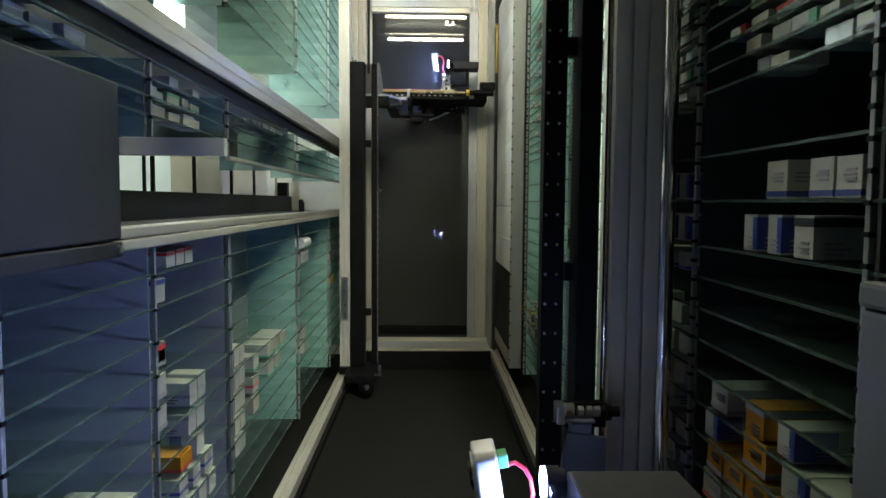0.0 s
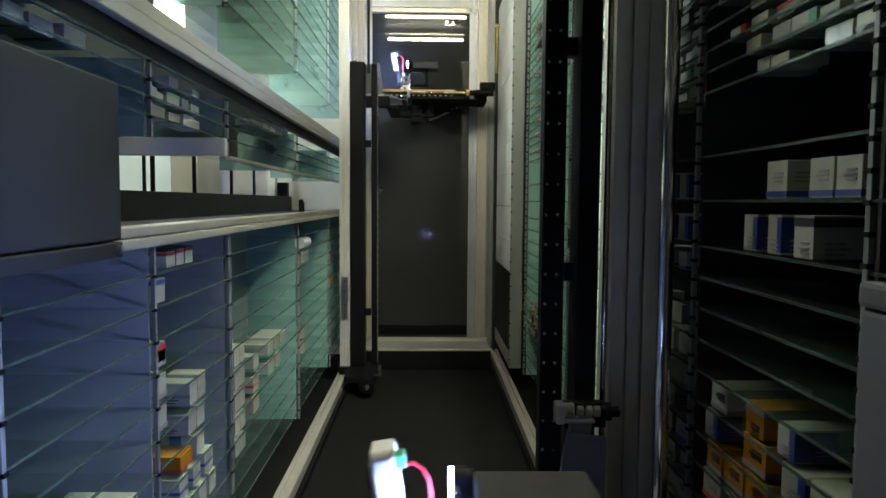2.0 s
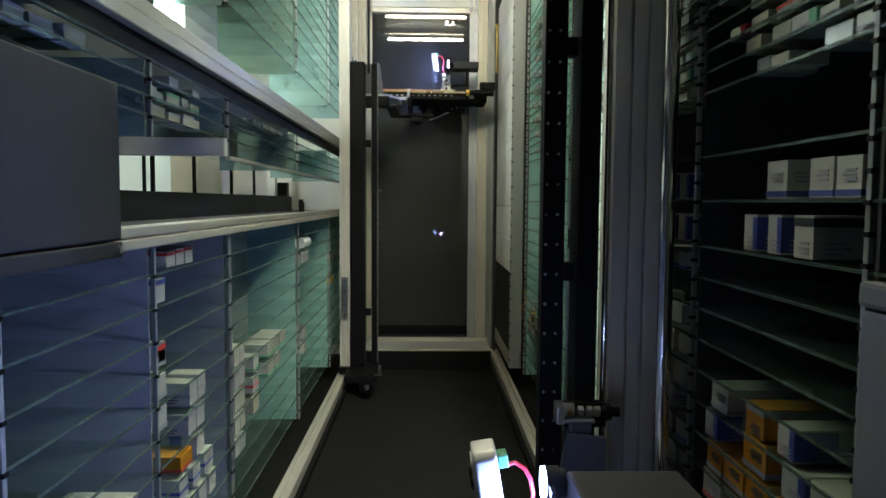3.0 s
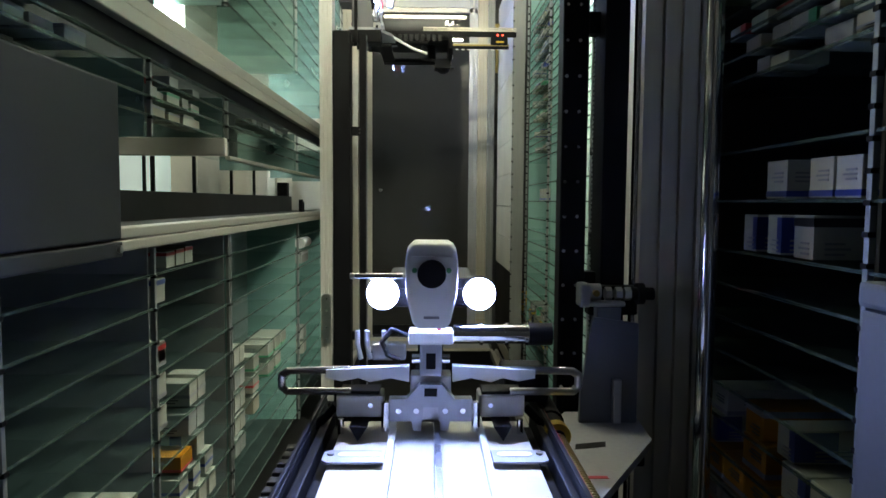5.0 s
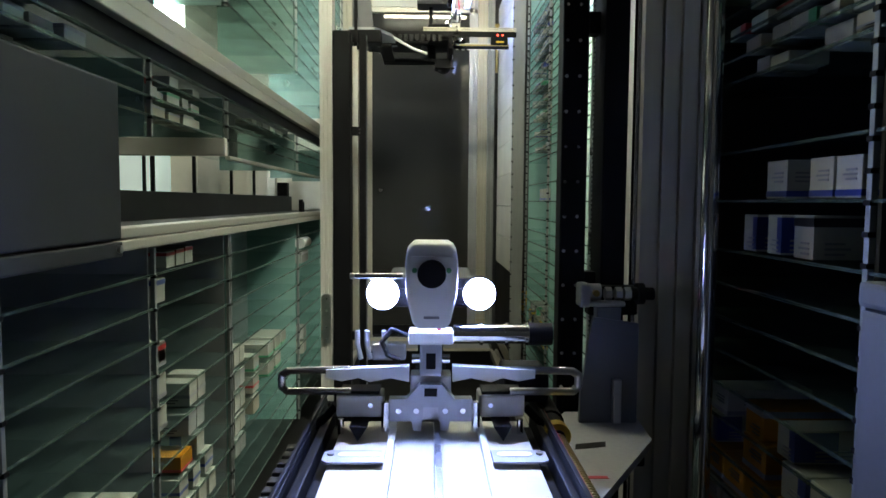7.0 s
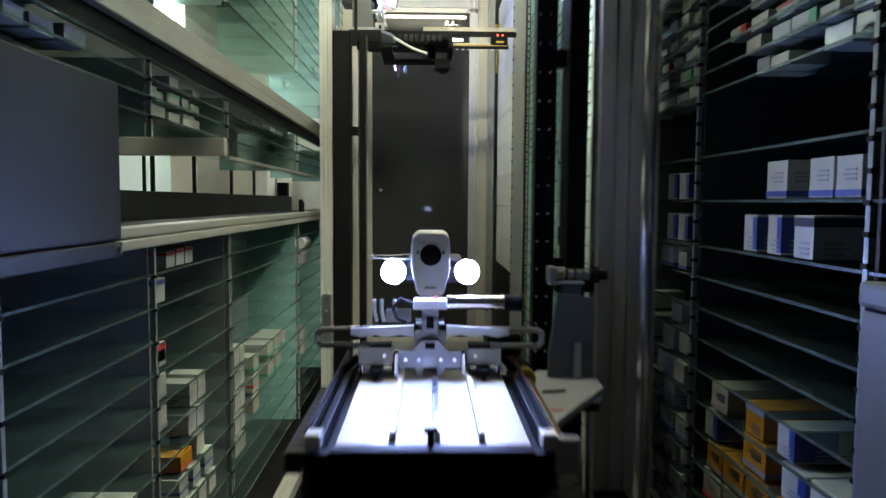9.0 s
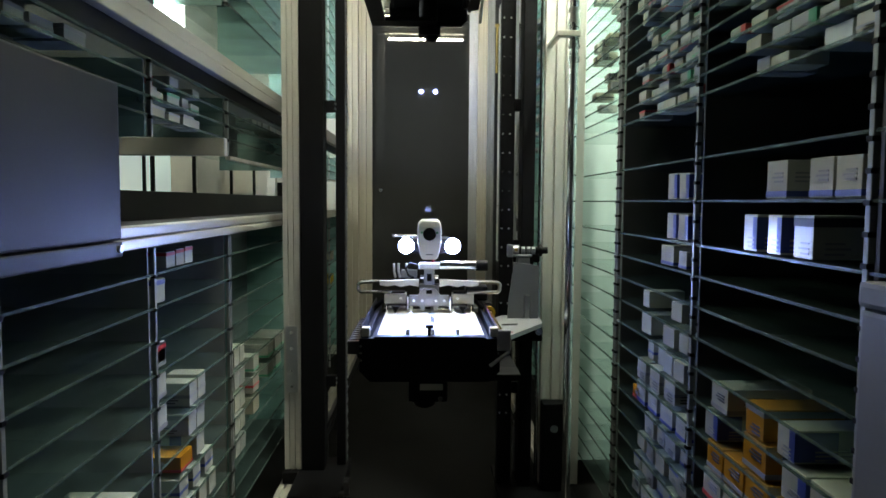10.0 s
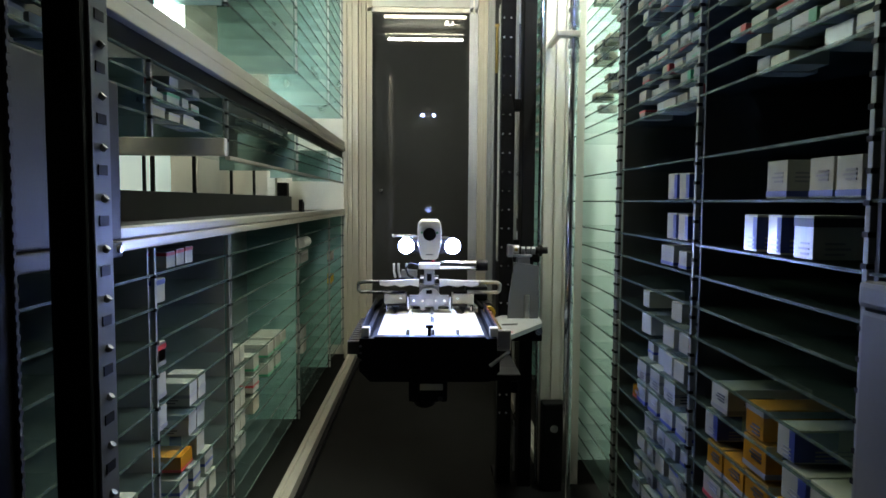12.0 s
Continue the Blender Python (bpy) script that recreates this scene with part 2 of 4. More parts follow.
# two ceiling tubes across the aisle
for y, w, light in ((2.31, 0.71, TUBE), (1.48, 0.74, NEAR_TUBE)):
    lamp = thing("ceiling_lamp", "warm white fluorescent tube lamp under the ceiling", "lamp", "ceiling tubes")
    part("tube", R((-w / 2 - 0.03, y, 2.55), (w / 2 - 0.03, y, 2.55), 0.013), light, lamp, "glowing glass tube")
    part("housing", B(-w / 2 - 0.06, w / 2, y - 0.02, y + 0.02, 2.60, 2.65, bevel=0.004), WHITE, lamp)


# an unseen lamp, assumed above the pale rack from the light in its bay
lamp = thing("rack_lamp", "unseen white tube lamp assumed under the pale rack's top", "lamp")
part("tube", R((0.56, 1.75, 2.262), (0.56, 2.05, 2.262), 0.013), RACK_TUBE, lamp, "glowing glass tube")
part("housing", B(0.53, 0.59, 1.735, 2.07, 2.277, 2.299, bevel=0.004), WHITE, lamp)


# ------------------------------------------------------------------ shelves
def rack(name, label, front, depth, ys, levels, z0, z1, back=True, inside=None, pane_glass=None, clear=True):
    """Glass shelves clipped to notched uprights; front is the plane towards the aisle, depth runs away from it."""
    s = 1 if depth > 0 else -1
    r = thing(name, label, "shelf rack", "glass shelf racks")
    depth = s * abs(depth)
    clip_levels = [z0 + 0.03 + 0.0347 * i for i in range(int((z1 - z0 - 0.03) / 0.0347) + 1)] if s > 0 else levels
    for i, y in enumerate(ys):
        bm = bmesh.new()
        box(bm, front, front + s * 0.008, y - 0.0045, y + 0.0045, z0, z1, bevel=0.0012)
        up = part("upright", bm, UPRIGHT, r)
        cb = bmesh.new()
        for z in clip_levels:
            box(cb, front - s * 0.002, front + s * 0.007, y - 0.0052, y + 0.0052, z - 0.004, z + 0.002)
        tagged(part("clip_strip", cb, BLACK, up, "black shelf clips"), kind="stuff")
        side = part("side_pane", B(front + s * 0.014, front + depth, y - 0.003, y + 0.003, z0, z1), inside or pane_glass or CLEARGLASS, r,
             "plain side panel" if inside else "green tinted side pane")
        side.visible_shadow = inside is not None
    if back:
        part("back_panel", B(front + depth, front + depth + s * 0.01, ys[0], ys[-1], z0, z1), inside or PANEL, r, "plain back panel" if inside else "pale grey back panel")
    pane = {}
    for a, b in zip(ys, ys[1:]):
        key = round(b - a, 3)
        if key not in pane:
            bm = bmesh.new()
            box(bm, s * 0.004, depth, 0.006, b - a - 0.006, 0, 0.004)
            eb = bmesh.new()
            box(eb, s * 0.001, s * 0.0035, 0.006, b - a - 0.006, 0.0, 0.004)
            pane[key] = (mesh("glass_shelf", bm, GLASS), mesh("front_edge", eb, EDGE))
        for z in levels:
            g = new("glass_shelf", pane[key][0])
            g.parent = r
            g.location = (front, a, z)
            g.visible_shadow = not clear      # clear glass lets the lamp light through
            e = new("front_edge", pane[key][1])
            e.parent = g
    return r


SHORT = [1.100, 1.134, 1.167, 1.200]
LOW = [0.126 + 0.0622 * i for i in range(12)]
rack("shelf_rack", "low dark rack of glass shelves with boxes", LEFT, -0.36, [0.33, 0.80, 1.26, 1.727], LOW, 0.09, 0.862, inside=NEARPANEL)
rack("shelf_rack", "low rack of green glass shelves on notched uprights", LEFT, -0.20, [1.743, 2.655, 3.50, 4.06], LOW, 0.09, 0.862,
     pane_glass=DENSEGLASS)
rack("shelf_rack", "short rack of glass shelves between aluminium beams", LEFT, -0.30,
     [0.33, 0.80, 1.26, 1.735, 2.655, 3.50, 4.06], SHORT, 1.064, 1.204, back=False, pane_glass=CLEARGLASS)
rack("shelf_rack", "high rack of green glass shelves lit from above", LEFT, -0.30,
     [1.742, 2.655, 3.50, 4.06], [1.438 + 0.06 * i for i in range(12)], 1.432, 2.3, back=False)
RUP = [1.138 + 0.0356 * i for i in range(20)]
RDN = [1.028, 0.952] + [0.873 - 0.0553 * i for i in range(14)]
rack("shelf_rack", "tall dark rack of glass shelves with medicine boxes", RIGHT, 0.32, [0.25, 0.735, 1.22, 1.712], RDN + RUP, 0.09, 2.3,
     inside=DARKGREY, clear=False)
# The panes are opaque and pale here; the bay's light is in their colour.
rack("shelf_rack", "tall rack of glass shelves with side panes coloured pale as if lit", RIGHT, 0.32, [1.728, 2.225], RDN + RUP, 0.09, 2.3, inside=PALE)
# Added out of view: keeps the rack lamp off the upper left side.
single("lamp_shield_board", B(RIGHT + 0.004, RIGHT + 0.010, 1.737, 2.216, 2.164, 2.30), DARKGREY, "unseen dark board added to shade the upper left side from the rack lamp", "fascia", kind="structure")
rack("shelf_rack", "tall rack of green glass shelves lit from above", RIGHT, 0.32, [2.242, 2.745, 3.35], RDN + RUP, 0.09, 2.3, pane_glass=DENSEGLASS)

# Unseen block, added to keep light from the rear room out of the aisle.
single("upper_light_block", B(LEFT - 0.30, LEFT, 0.2, 1.28, 1.302, 2.4), DARKGREY, "unseen dark block added above the beam to stop rear light", "housing", kind="structure")
# This black strip stands for the shade inside the rack under the beam.
single("dark_gap_strip", B(LEFT - 0.02, LEFT - 0.004, 0.2, 4.06, 1.206, 1.2385), BLACK, "black strip standing for the dark interior under the upper beam", "fascia", kind="structure")
single("rear_screen", B(LEFT - 0.24, LEFT - 0.23, 0.2, 3.6, 1.108, 1.42), DARKGREY, "dark screen behind the short shelves", "panel", kind="structure")
# beams, delivery belt and housings of the left side
bm = bmesh.new()
box(bm, LEFT - 0.03, LEFT + 0.012, 0.2, 4.07, 1.240, 1.268, bevel=0.003)
box(bm, LEFT - 0.03, LEFT + 0.008, 0.2, 4.07, 1.270, 1.298, bevel=0.003)
single("upper_beam", bm, ALU_Y, "long aluminium beam above the short shelves", "beam", "rack beams", "structure")
single("upper_beam_panel", B(LEFT - 0.12, LEFT - 0.032, 0.2, 4.06, 1.255, 1.27), DARKGREY, "dark panel behind the upper beam", "panel", kind="structure")
bm = bmesh.new()
box(bm, LEFT - 0.03, LEFT + 0.012, 0.2, 4.07, 0.866, 0.884, bevel=0.003)
box(bm, LEFT - 0.03, LEFT + 0.008, 0.2, 4.07, 0.886, 0.904, bevel=0.003)
single("lower_beam", bm, ALU_Y, "long aluminium beam carrying the delivery belt", "beam", "rack beams", "structure")
belt = thing("delivery_belt", "black conveyor belt with low side wall behind the beam", "conveyor")
part("belt", B(LEFT - 0.30, LEFT - 0.034, 0.2, 4.05, 0.87, 0.893, bevel=0.004), RUBBER, belt)
part("side_wall", B(LEFT - 0.315, LEFT - 0.302, 0.2, 4.05, 0.87, 0.975, bevel=0.002), DARKGREY, belt)
single("cross_beam", B(LEFT - 0.31, LEFT + 0.004, 1.690, 1.715, 1.058, 1.102, bevel=0.003), WHITE, "pale painted cross beam under the short shelves", "beam")
hb = thing("chute_cover", "dark grey sheet metal cover box before the belt", "cover")
part("cover_front", B(LEFT - 0.02, LEFT + 0.02, 0.45, 1.082, 0.887, 1.130, bevel=0.004), COVER, hb)
part("cover_lip", B(LEFT - 0.02, LEFT + 0.022, 0.45, 1.080, 0.860, 0.884, bevel=0.003), COVER, hb)
part("screw", R((LEFT + 0.02, 1.064, 0.873), (LEFT + 0.027, 1.064, 0.873), 0.006, 12), STEEL, hb)
part("cover_top", B(LEFT - 0.3, LEFT - 0.021, 0.45, 1.078, 1.086, 1.099), COVER, hb)
wb = thing("chute_end", "pale lit housing at the end of the belt", "housing")
part("end_wall", B(LEFT - 0.30, LEFT + 0.0, 4.075, 4.09, 0.90, 1.07), WHITE, wb)
single("beam_clip", box(B(LEFT - 0.02, LEFT - 0.005, 2.765, 2.785, 0.9045, 0.955, bevel=0.003), LEFT - 0.02, LEFT - 0.005, 2.80, 2.815, 0.9045, 0.945, bevel=0.003), BLACK, "small black clip standing on the belt beam", "clip")
# white rear cupboards seen through the slot above the belt
for y in (2.03, 2.49, 2.93, 3.48, 3.93):
    single("rear_post", B(-1.0, -0.986, y, y + 0.014, 0, 1.3, bevel=0.002), BLACK, "black upright post behind the belt", "post", "rear posts")

single("rear_cabinet", B(-1.14, -1.02, 3.06, 3.42, 0, 1.3, bevel=0.006), WHITE, "cream painted cabinet behind the belt", "cabinet")
single("rear_pillar", B(-0.905, -0.86, 3.88, 3.93, 0, 1.3, bevel=0.004), WHITE, "white painted pillar behind the belt", "pillar")
single("dark_cabinet", B(-0.895, -0.818, 4.0, 4.06, 0, 1.055, bevel=0.004), BLACK, "black cabinet beside the white pillar", "cabinet")
for y0, y1 in ((1.746, 2.648), (2.664, 4.06)):
    single("shelf_rail", B(LEFT - 0.012, LEFT + 0.001, y0, y1, 1.052, 1.0615, bevel=0.0015), ALU_Y, "thin aluminium rail under the short shelves", "rail", "short shelf rails", "structure")

# white stacked side panels beside the door
pw = thing("panel_wall", "pale stacked side panels over a black skirt beside the door", "wall panelling", kind="structure")
for i in range(9):
    z = 0.60 + 0.165 * i
    part("panel", B(0.412, 0.430, 3.37, 4.085, z, z + 0.162, bevel=0.002), WHITE, pw)
part("skirt", B(0.414, 0.430, 3.37, 4.085, 0.195, 0.597), BLACK, pw, "black skirt panel")
part("foot_panel", B(0.412, 0.430, 3.37, 4.085, 0.12, 0.192), FRAME, pw)
part("brass_rod", box(R((0.398, 4.03, 1.70), (0.398, 4.03, 1.97), 0.008, 12), 0.385, 0.411, 4.02, 4.04, 1.965, 1.978), BRASS, pw, "dull brass rod with a bracket")
ends = part("end_upright", B(0.410, 0.47, 3.354, 3.3685, 0.12, 2.08, bevel=0.002), UPRIGHT, pw, "notched upright at the panel's end")
cb = bmesh.new()
for i in range(31):
    box(cb, 0.4085, 0.416, 3.352, 3.366, 0.16 + i * 0.0615, 0.167 + i * 0.0615)
tagged(part("clip_strip", cb, BLACK, ends, "black shelf clips"), kind="stuff")
# grey housing at the near end of the right rack
eh = thing("end_housing", "smooth grey plastic end housing beside the rack", "housing")
part("housing_body", B(RIGHT - 0.012, RIGHT + 0.3, 0.30, 0.722, 0.0, 0.838, bevel=0.006), GREY, eh)
part("housing_lid", B(RIGHT - 0.014, RIGHT + 0.3, 0.30, 0.724, 0.8395, 0.868, bevel=0.006), GREY, eh)


# ------------------------------------------------------------------ cartons
def carton(side, y, z, w, h, d, paper=0, ink=-1, inset=0.012, style=0, turn=0.0):
    """A folded medicine box on a shelf: w along the aisle, h high, d into the shelf."""
    s = 1 if side == RIGHT else -1
    t = thing("medicine_box", LABELS[paper], "medicine box", "medicine boxes on the shelves",
              at=pose(side + s * (inset + d / 2), y + w / 2, z + 0.0055, 0, 0, turn))
    part("carton", B(-d / 2, d / 2, -w / 2, w / 2, 0, h, bevel=0.0012), PAPER[paper], t)
    if ink < 0:
        return t
    e = 0.0006
    lo, hi = ((0.05, 0.20), (0.74, 0.94), (0.06, 0.94), (0.34, 0.48))[style]
    if style == 2:   # an upright band on the aisle face and the near face
        part("printed_band", B(-d / 2 - e, -d / 2 + d * 0.42, -w / 2 - e, -w / 2 + w * 0.30, h * lo, h * hi), INK[ink], t)
    else:
        part("printed_band", B(-d / 2 - e, d / 2 + e, -w / 2 - e, w / 2 + e, h * lo, h * hi), INK[ink], t)
    bars = bmesh.new()
    for k in range(3):
        zz = h * (0.42 + 0.11 * k) if style == 0 else h * (0.10 + 0.12 * k)
        box(bars, -d * 0.30, d * (0.05 + 0.1 * (k % 2)), -w / 2 - 2 * e, -w / 2 + e, zz, zz + h * 0.05)
        box(bars, -d / 2 - 2 * e, -d / 2 + e, -w * 0.32, w * (0.10 + 0.1 * (k % 2)), zz, zz + h * 0.05)
    tagged(part("printed_text", bars, INK[1 if ink == 4 else 4], t), kind="stuff")
    return t


LABELS = ["white cardboard medicine box lying on a glass shelf", "ivory cardboard medicine box on a glass shelf",
          "orange cardboard medicine box on a glass shelf", "grey cardboard medicine box on a glass shelf",
          "yellow cardboard medicine box on a glass shelf"]


def level(side, z):
    return min((RDN + RUP) if side == RIGHT else LOW + SHORT, key=lambda v: abs(v - z))


def row(side, y, z, sizes, paper=0, ink=-1, style=0, gap=0.006, inset=0.012, d=0.1):
    """Boxes side by side along one shelf, from y away from the camera."""
    for w, h in sizes:
        carton(side, y, level(side, z), w, h, d, paper, ink, inset, style)
        y += w + gap


# ---- boxes on the left racks
row(LEFT, 1.345, 0.810, [(0.046, 0.032), (0.046, 0.034), (0.046, 0.036)], 0, 2, 1, d=0.05)
row(LEFT, 1.290, 0.748, [(0.045, 0.046)], 0, 0, 1, d=0.06)
row(LEFT, 1.290, 0.624, [(0.042, 0.044)], 0, 2, 1, d=0.05)
for z in (0.624, 0.561, 0.499):
    row(LEFT, 1.285, z, [(0.046, 0.047)], 0, 4, 0, d=0.05)
row(LEFT, 1.46, 0.499, [(0.048, 0.050), (0.05, 0.056)], 0, 4, 3, d=0.07)
row(LEFT, 1.45, 0.437, [(0.048, 0.046), (0.05, 0.05)], 3, 4, 1, d=0.07)
row(LEFT, 1.40, 0.375, [(0.07, 0.034)], 2, 2, 0, d=0.08)
row(LEFT, 1.50, 0.375, [(0.05, 0.046)], 0, 0, 2, d=0.06)
row(LEFT, 1.39, 0.313, [(0.052, 0.050), (0.048, 0.044), (0.06, 0.048)], 0, 0, 3, 0.03, d=0.08)
row(LEFT, 1.37, 0.250, [(0.05, 0.048), (0.05, 0.05), (0.05, 0.05), (0.05, 0.05)], 0, 0, 2, 0.02, d=0.08)
row(LEFT, 1.36, 0.188, [(0.05, 0.048), (0.06, 0.05), (0.05, 0.05)], 1, 0, 0, 0.03, d=0.08)
for z, p in ((0.499, 0), (0.437, 3), (0.375, 0), (0.313, 0), (0.250, 3)):
    row(LEFT, 1.80, z, [(0.05, 0.048), (0.045, 0.046)], p, 0, 2, d=0.06)
row(LEFT, 2.00, 0.437, [(0.06, 0.045)], 0, 3, 0, d=0.08)
row(LEFT, 1.99, 0.375, [(0.07, 0.050)], 0, 2, 3, d=0.08)
row(LEFT, 1.99, 0.313, [(0.07, 0.050)], 1, 2, 2, d=0.08)
row(LEFT, 2.18, 0.437, [(0.08, 0.044), (0.09, 0.046), (0.07, 0.042)], 0, 3, 0, 0.02, d=0.09)
row(LEFT, 2.18, 0.375, [(0.08, 0.046), (0.08, 0.048)], 0, 3, 0, 0.03, d=0.09)
row(LEFT, 2.80, 0.313, [(0.07, 0.05)], 0, 0, 2, d=0.08)
row(LEFT, 2.80, 0.375, [(0.07, 0.05)], 3, 0, 2, d=0.08)
row(LEFT, 2.82, 0.686, [(0.16, 0.046)], 3, 4, 1, d=0.10, inset=0.02)
row(LEFT, 3.60, 0.499, [(0.06, 0.05), (0.06, 0.05)], 4, 1, 0, d=0.08)
row(LEFT, 3.60, 0.624, [(0.06, 0.05), (0.06, 0.05)], 1, 1, 0, d=0.08)
row(LEFT, 0.99, 0.375, [(0.20, 0.052)], 0, 4, 3, d=0.12)
roll = single("paper_roll", R((LEFT - 0.035, 2.86, 0.772), (LEFT - 0.035, 3.02, 0.772), 0.022, 20), PLASTIC, "white paper roll lying on a grey box", "roll", smooth=True)

# ---- boxes on the right rack
for y, w, h, d in ((0.766, 0.049, 0.050, 0.07), (0.821, 0.051, 0.051, 0.07), (0.928, 0.055, 0.053, 0.055)):
    row(RIGHT, y, 0.952, [(w, h)], 0, 0, 0, d=d)
row(RIGHT, 0.858, 0.873, [(0.046, 0.057)], 0, 1, 1, d=0.075)
row(RIGHT, 0.937, 0.873, [(0.038, 0.056)], 0, 0, 2, d=0.06)
row(RIGHT, 1.007, 0.873, [(0.042, 0.055)], 0, 0, 2, d=0.06)
for z in (0.952, 0.873):
    row(RIGHT, 1.278, z, [(0.050, 0.050), (0.050, 0.052)], 0, 0, 2, 0.012, d=0.06)
row(RIGHT, 1.28, 0.818, [(0.04, 0.034), (0.07, 0.040)], 0, 0, 0, 0.03, d=0.06)
rnd = random.Random(7)
row(LEFT, 1.284, 1.100, [(0.07, 0.022), (0.06, 0.018)], 1, 4, 1, 0.02, d=0.06)


def fill(side, y0, y1, z, h0, h1, papers, inks, share=0.85, d=0.07):
    """A loose run of boxes along one shelf."""
    y = y0
    while y < y1 - 0.03:
        w = rnd.uniform(0.036, 0.062)
        if rnd.random() < share:
            carton(side, y, level(side, z), w, rnd.uniform(h0, h1), d * rnd.uniform(0.8, 1.2), rnd.choice(papers), rnd.choice(inks),
                   0.012 + rnd.uniform(0, 0.012), rnd.randrange(4), rnd.uniform(-3, 3))
        y += w + rnd.uniform(0.006, 0.02)


for z in SHORT[1:3]:
    fill(LEFT, 1.285, 1.60, z, 0.018, 0.027, (0, 0, 3), (3, 4, 2, -1), 0.75, 0.05)
fill(LEFT, 1.46, 1.62, SHORT[0], 0.020, 0.028, (0, 3), (0, 4), 0.7, 0.05)
fill(LEFT, 2.05, 2.50, SHORT[2], 0.016, 0.024, (0, 3), (4, 4, -1), 0.7, 0.06)
fill(LEFT, 0.86, 1.12, SHORT[2], 0.018, 0.026, (3, 3, 0), (4, -1), 0.5, 0.06)
for z in (0.707, 0.652, 0.597):
    fill(RIGHT, 1.28, 1.56, z, 0.036, 0.047, (0, 0, 0, 3), (0, 4, 3, -1, -1))
row(RIGHT, 1.32, 0.541, [(0.06, 0.05), (0.06, 0.05), (0.06, 0.046)], 0, 4, 3, 0.03, d=0.06)
row(RIGHT, 1.26, 0.486, [(0.05, 0.046), (0.07, 0.042), (0.06, 0.05), (0.06, 0.05)], 0, 0, 0, 0.02, d=0.06)
row(RIGHT, 1.54, 0.486, [(0.05, 0.03)], 2, 2, 0, d=0.05)
for z in (0.431, 0.375, 0.320, 0.265):
    fill(RIGHT, 1.25, 1.60, z, 0.034, 0.046, (0, 0, 3), (0, 4, -1))
row(RIGHT, 1.085, 0.597, [(0.062, 0.044)], 0, 4, 0, d=0.14)
row(RIGHT, 0.965, 0.597, [(0.055, 0.048)], 2, 4, 1, d=0.12)
row(RIGHT, 0.880, 0.597, [(0.045, 0.046)], 0, 0, 2, d=0.14)
row(RIGHT, 1.120, 0.541, [(0.05, 0.046)], 0, 0, 2, d=0.10)
row(RIGHT, 0.955, 0.541, [(0.07, 0.052)], 2, 4, 0, d=0.12)
row(RIGHT, 0.78, 0.541, [(0.06, 0.052), (0.06, 0.05)], 0, 0, 2, 0.01, d=0.08)
row(RIGHT, 0.945, 0.486, [(0.07, 0.052), (0.07, 0.05), (0.06, 0.05)], 2, 4, 0, 0.006, d=0.12)
row(RIGHT, 0.78, 0.486, [(0.07, 0.052), (0.065, 0.05)], 2, 4, 1, 0.006, d=0.12)
row(RIGHT, 0.86, 0.431, [(0.07, 0.05), (0.07, 0.05), (0.07, 0.05), (0.07, 0.05)], 1, 2, 0, 0.01, d=0.1)
for z in RUP[:13]:
    fill(RIGHT, 1.25, 1.62, z, 0.019, 0.029, (0, 0, 1, 3), (2, 3, 4, -1, -1), 0.8)
for z in RUP[:7]:
    fill(RIGHT, 0.76, 1.16, z, 0.018, 0.028, (0, 1, 3), (-1, 2, 4, -1, 3), 0.75)
for z in RUP[2:13]:
    fill(RIGHT, 1.78, 2.10, z, 0.018, 0.027, (0, 0, 1), (1, 4, 4), 0.3, 0.05)
for z in RUP[1:18:2]:
    fill(RIGHT, 2.80, 3.28, z, 0.018, 0.028, (0, 1, 3), (3, 4, 0), 0.5)
for z in (0.320, 0.375, 0.431):
    fill(RIGHT, 2.85, 3.60, z, 0.04, 0.05, (1, 4, 3), (1, 4, 3), 0.8)
row(RIGHT, 2.80, 0.952, [(0.06, 0.05), (0.06, 0.05), (0.06, 0.05)], 0, 0, 0, 0.01, d=0.06)


# ------------------------------------------------------------------- robots
def notches(bm, x0, x1, y, z0, z1, step, size):
    z = z0
    while z < z1:
        box(bm, x0, x1, y - size, y + size, z, z + step * 0.45)
        z += step
    return bm


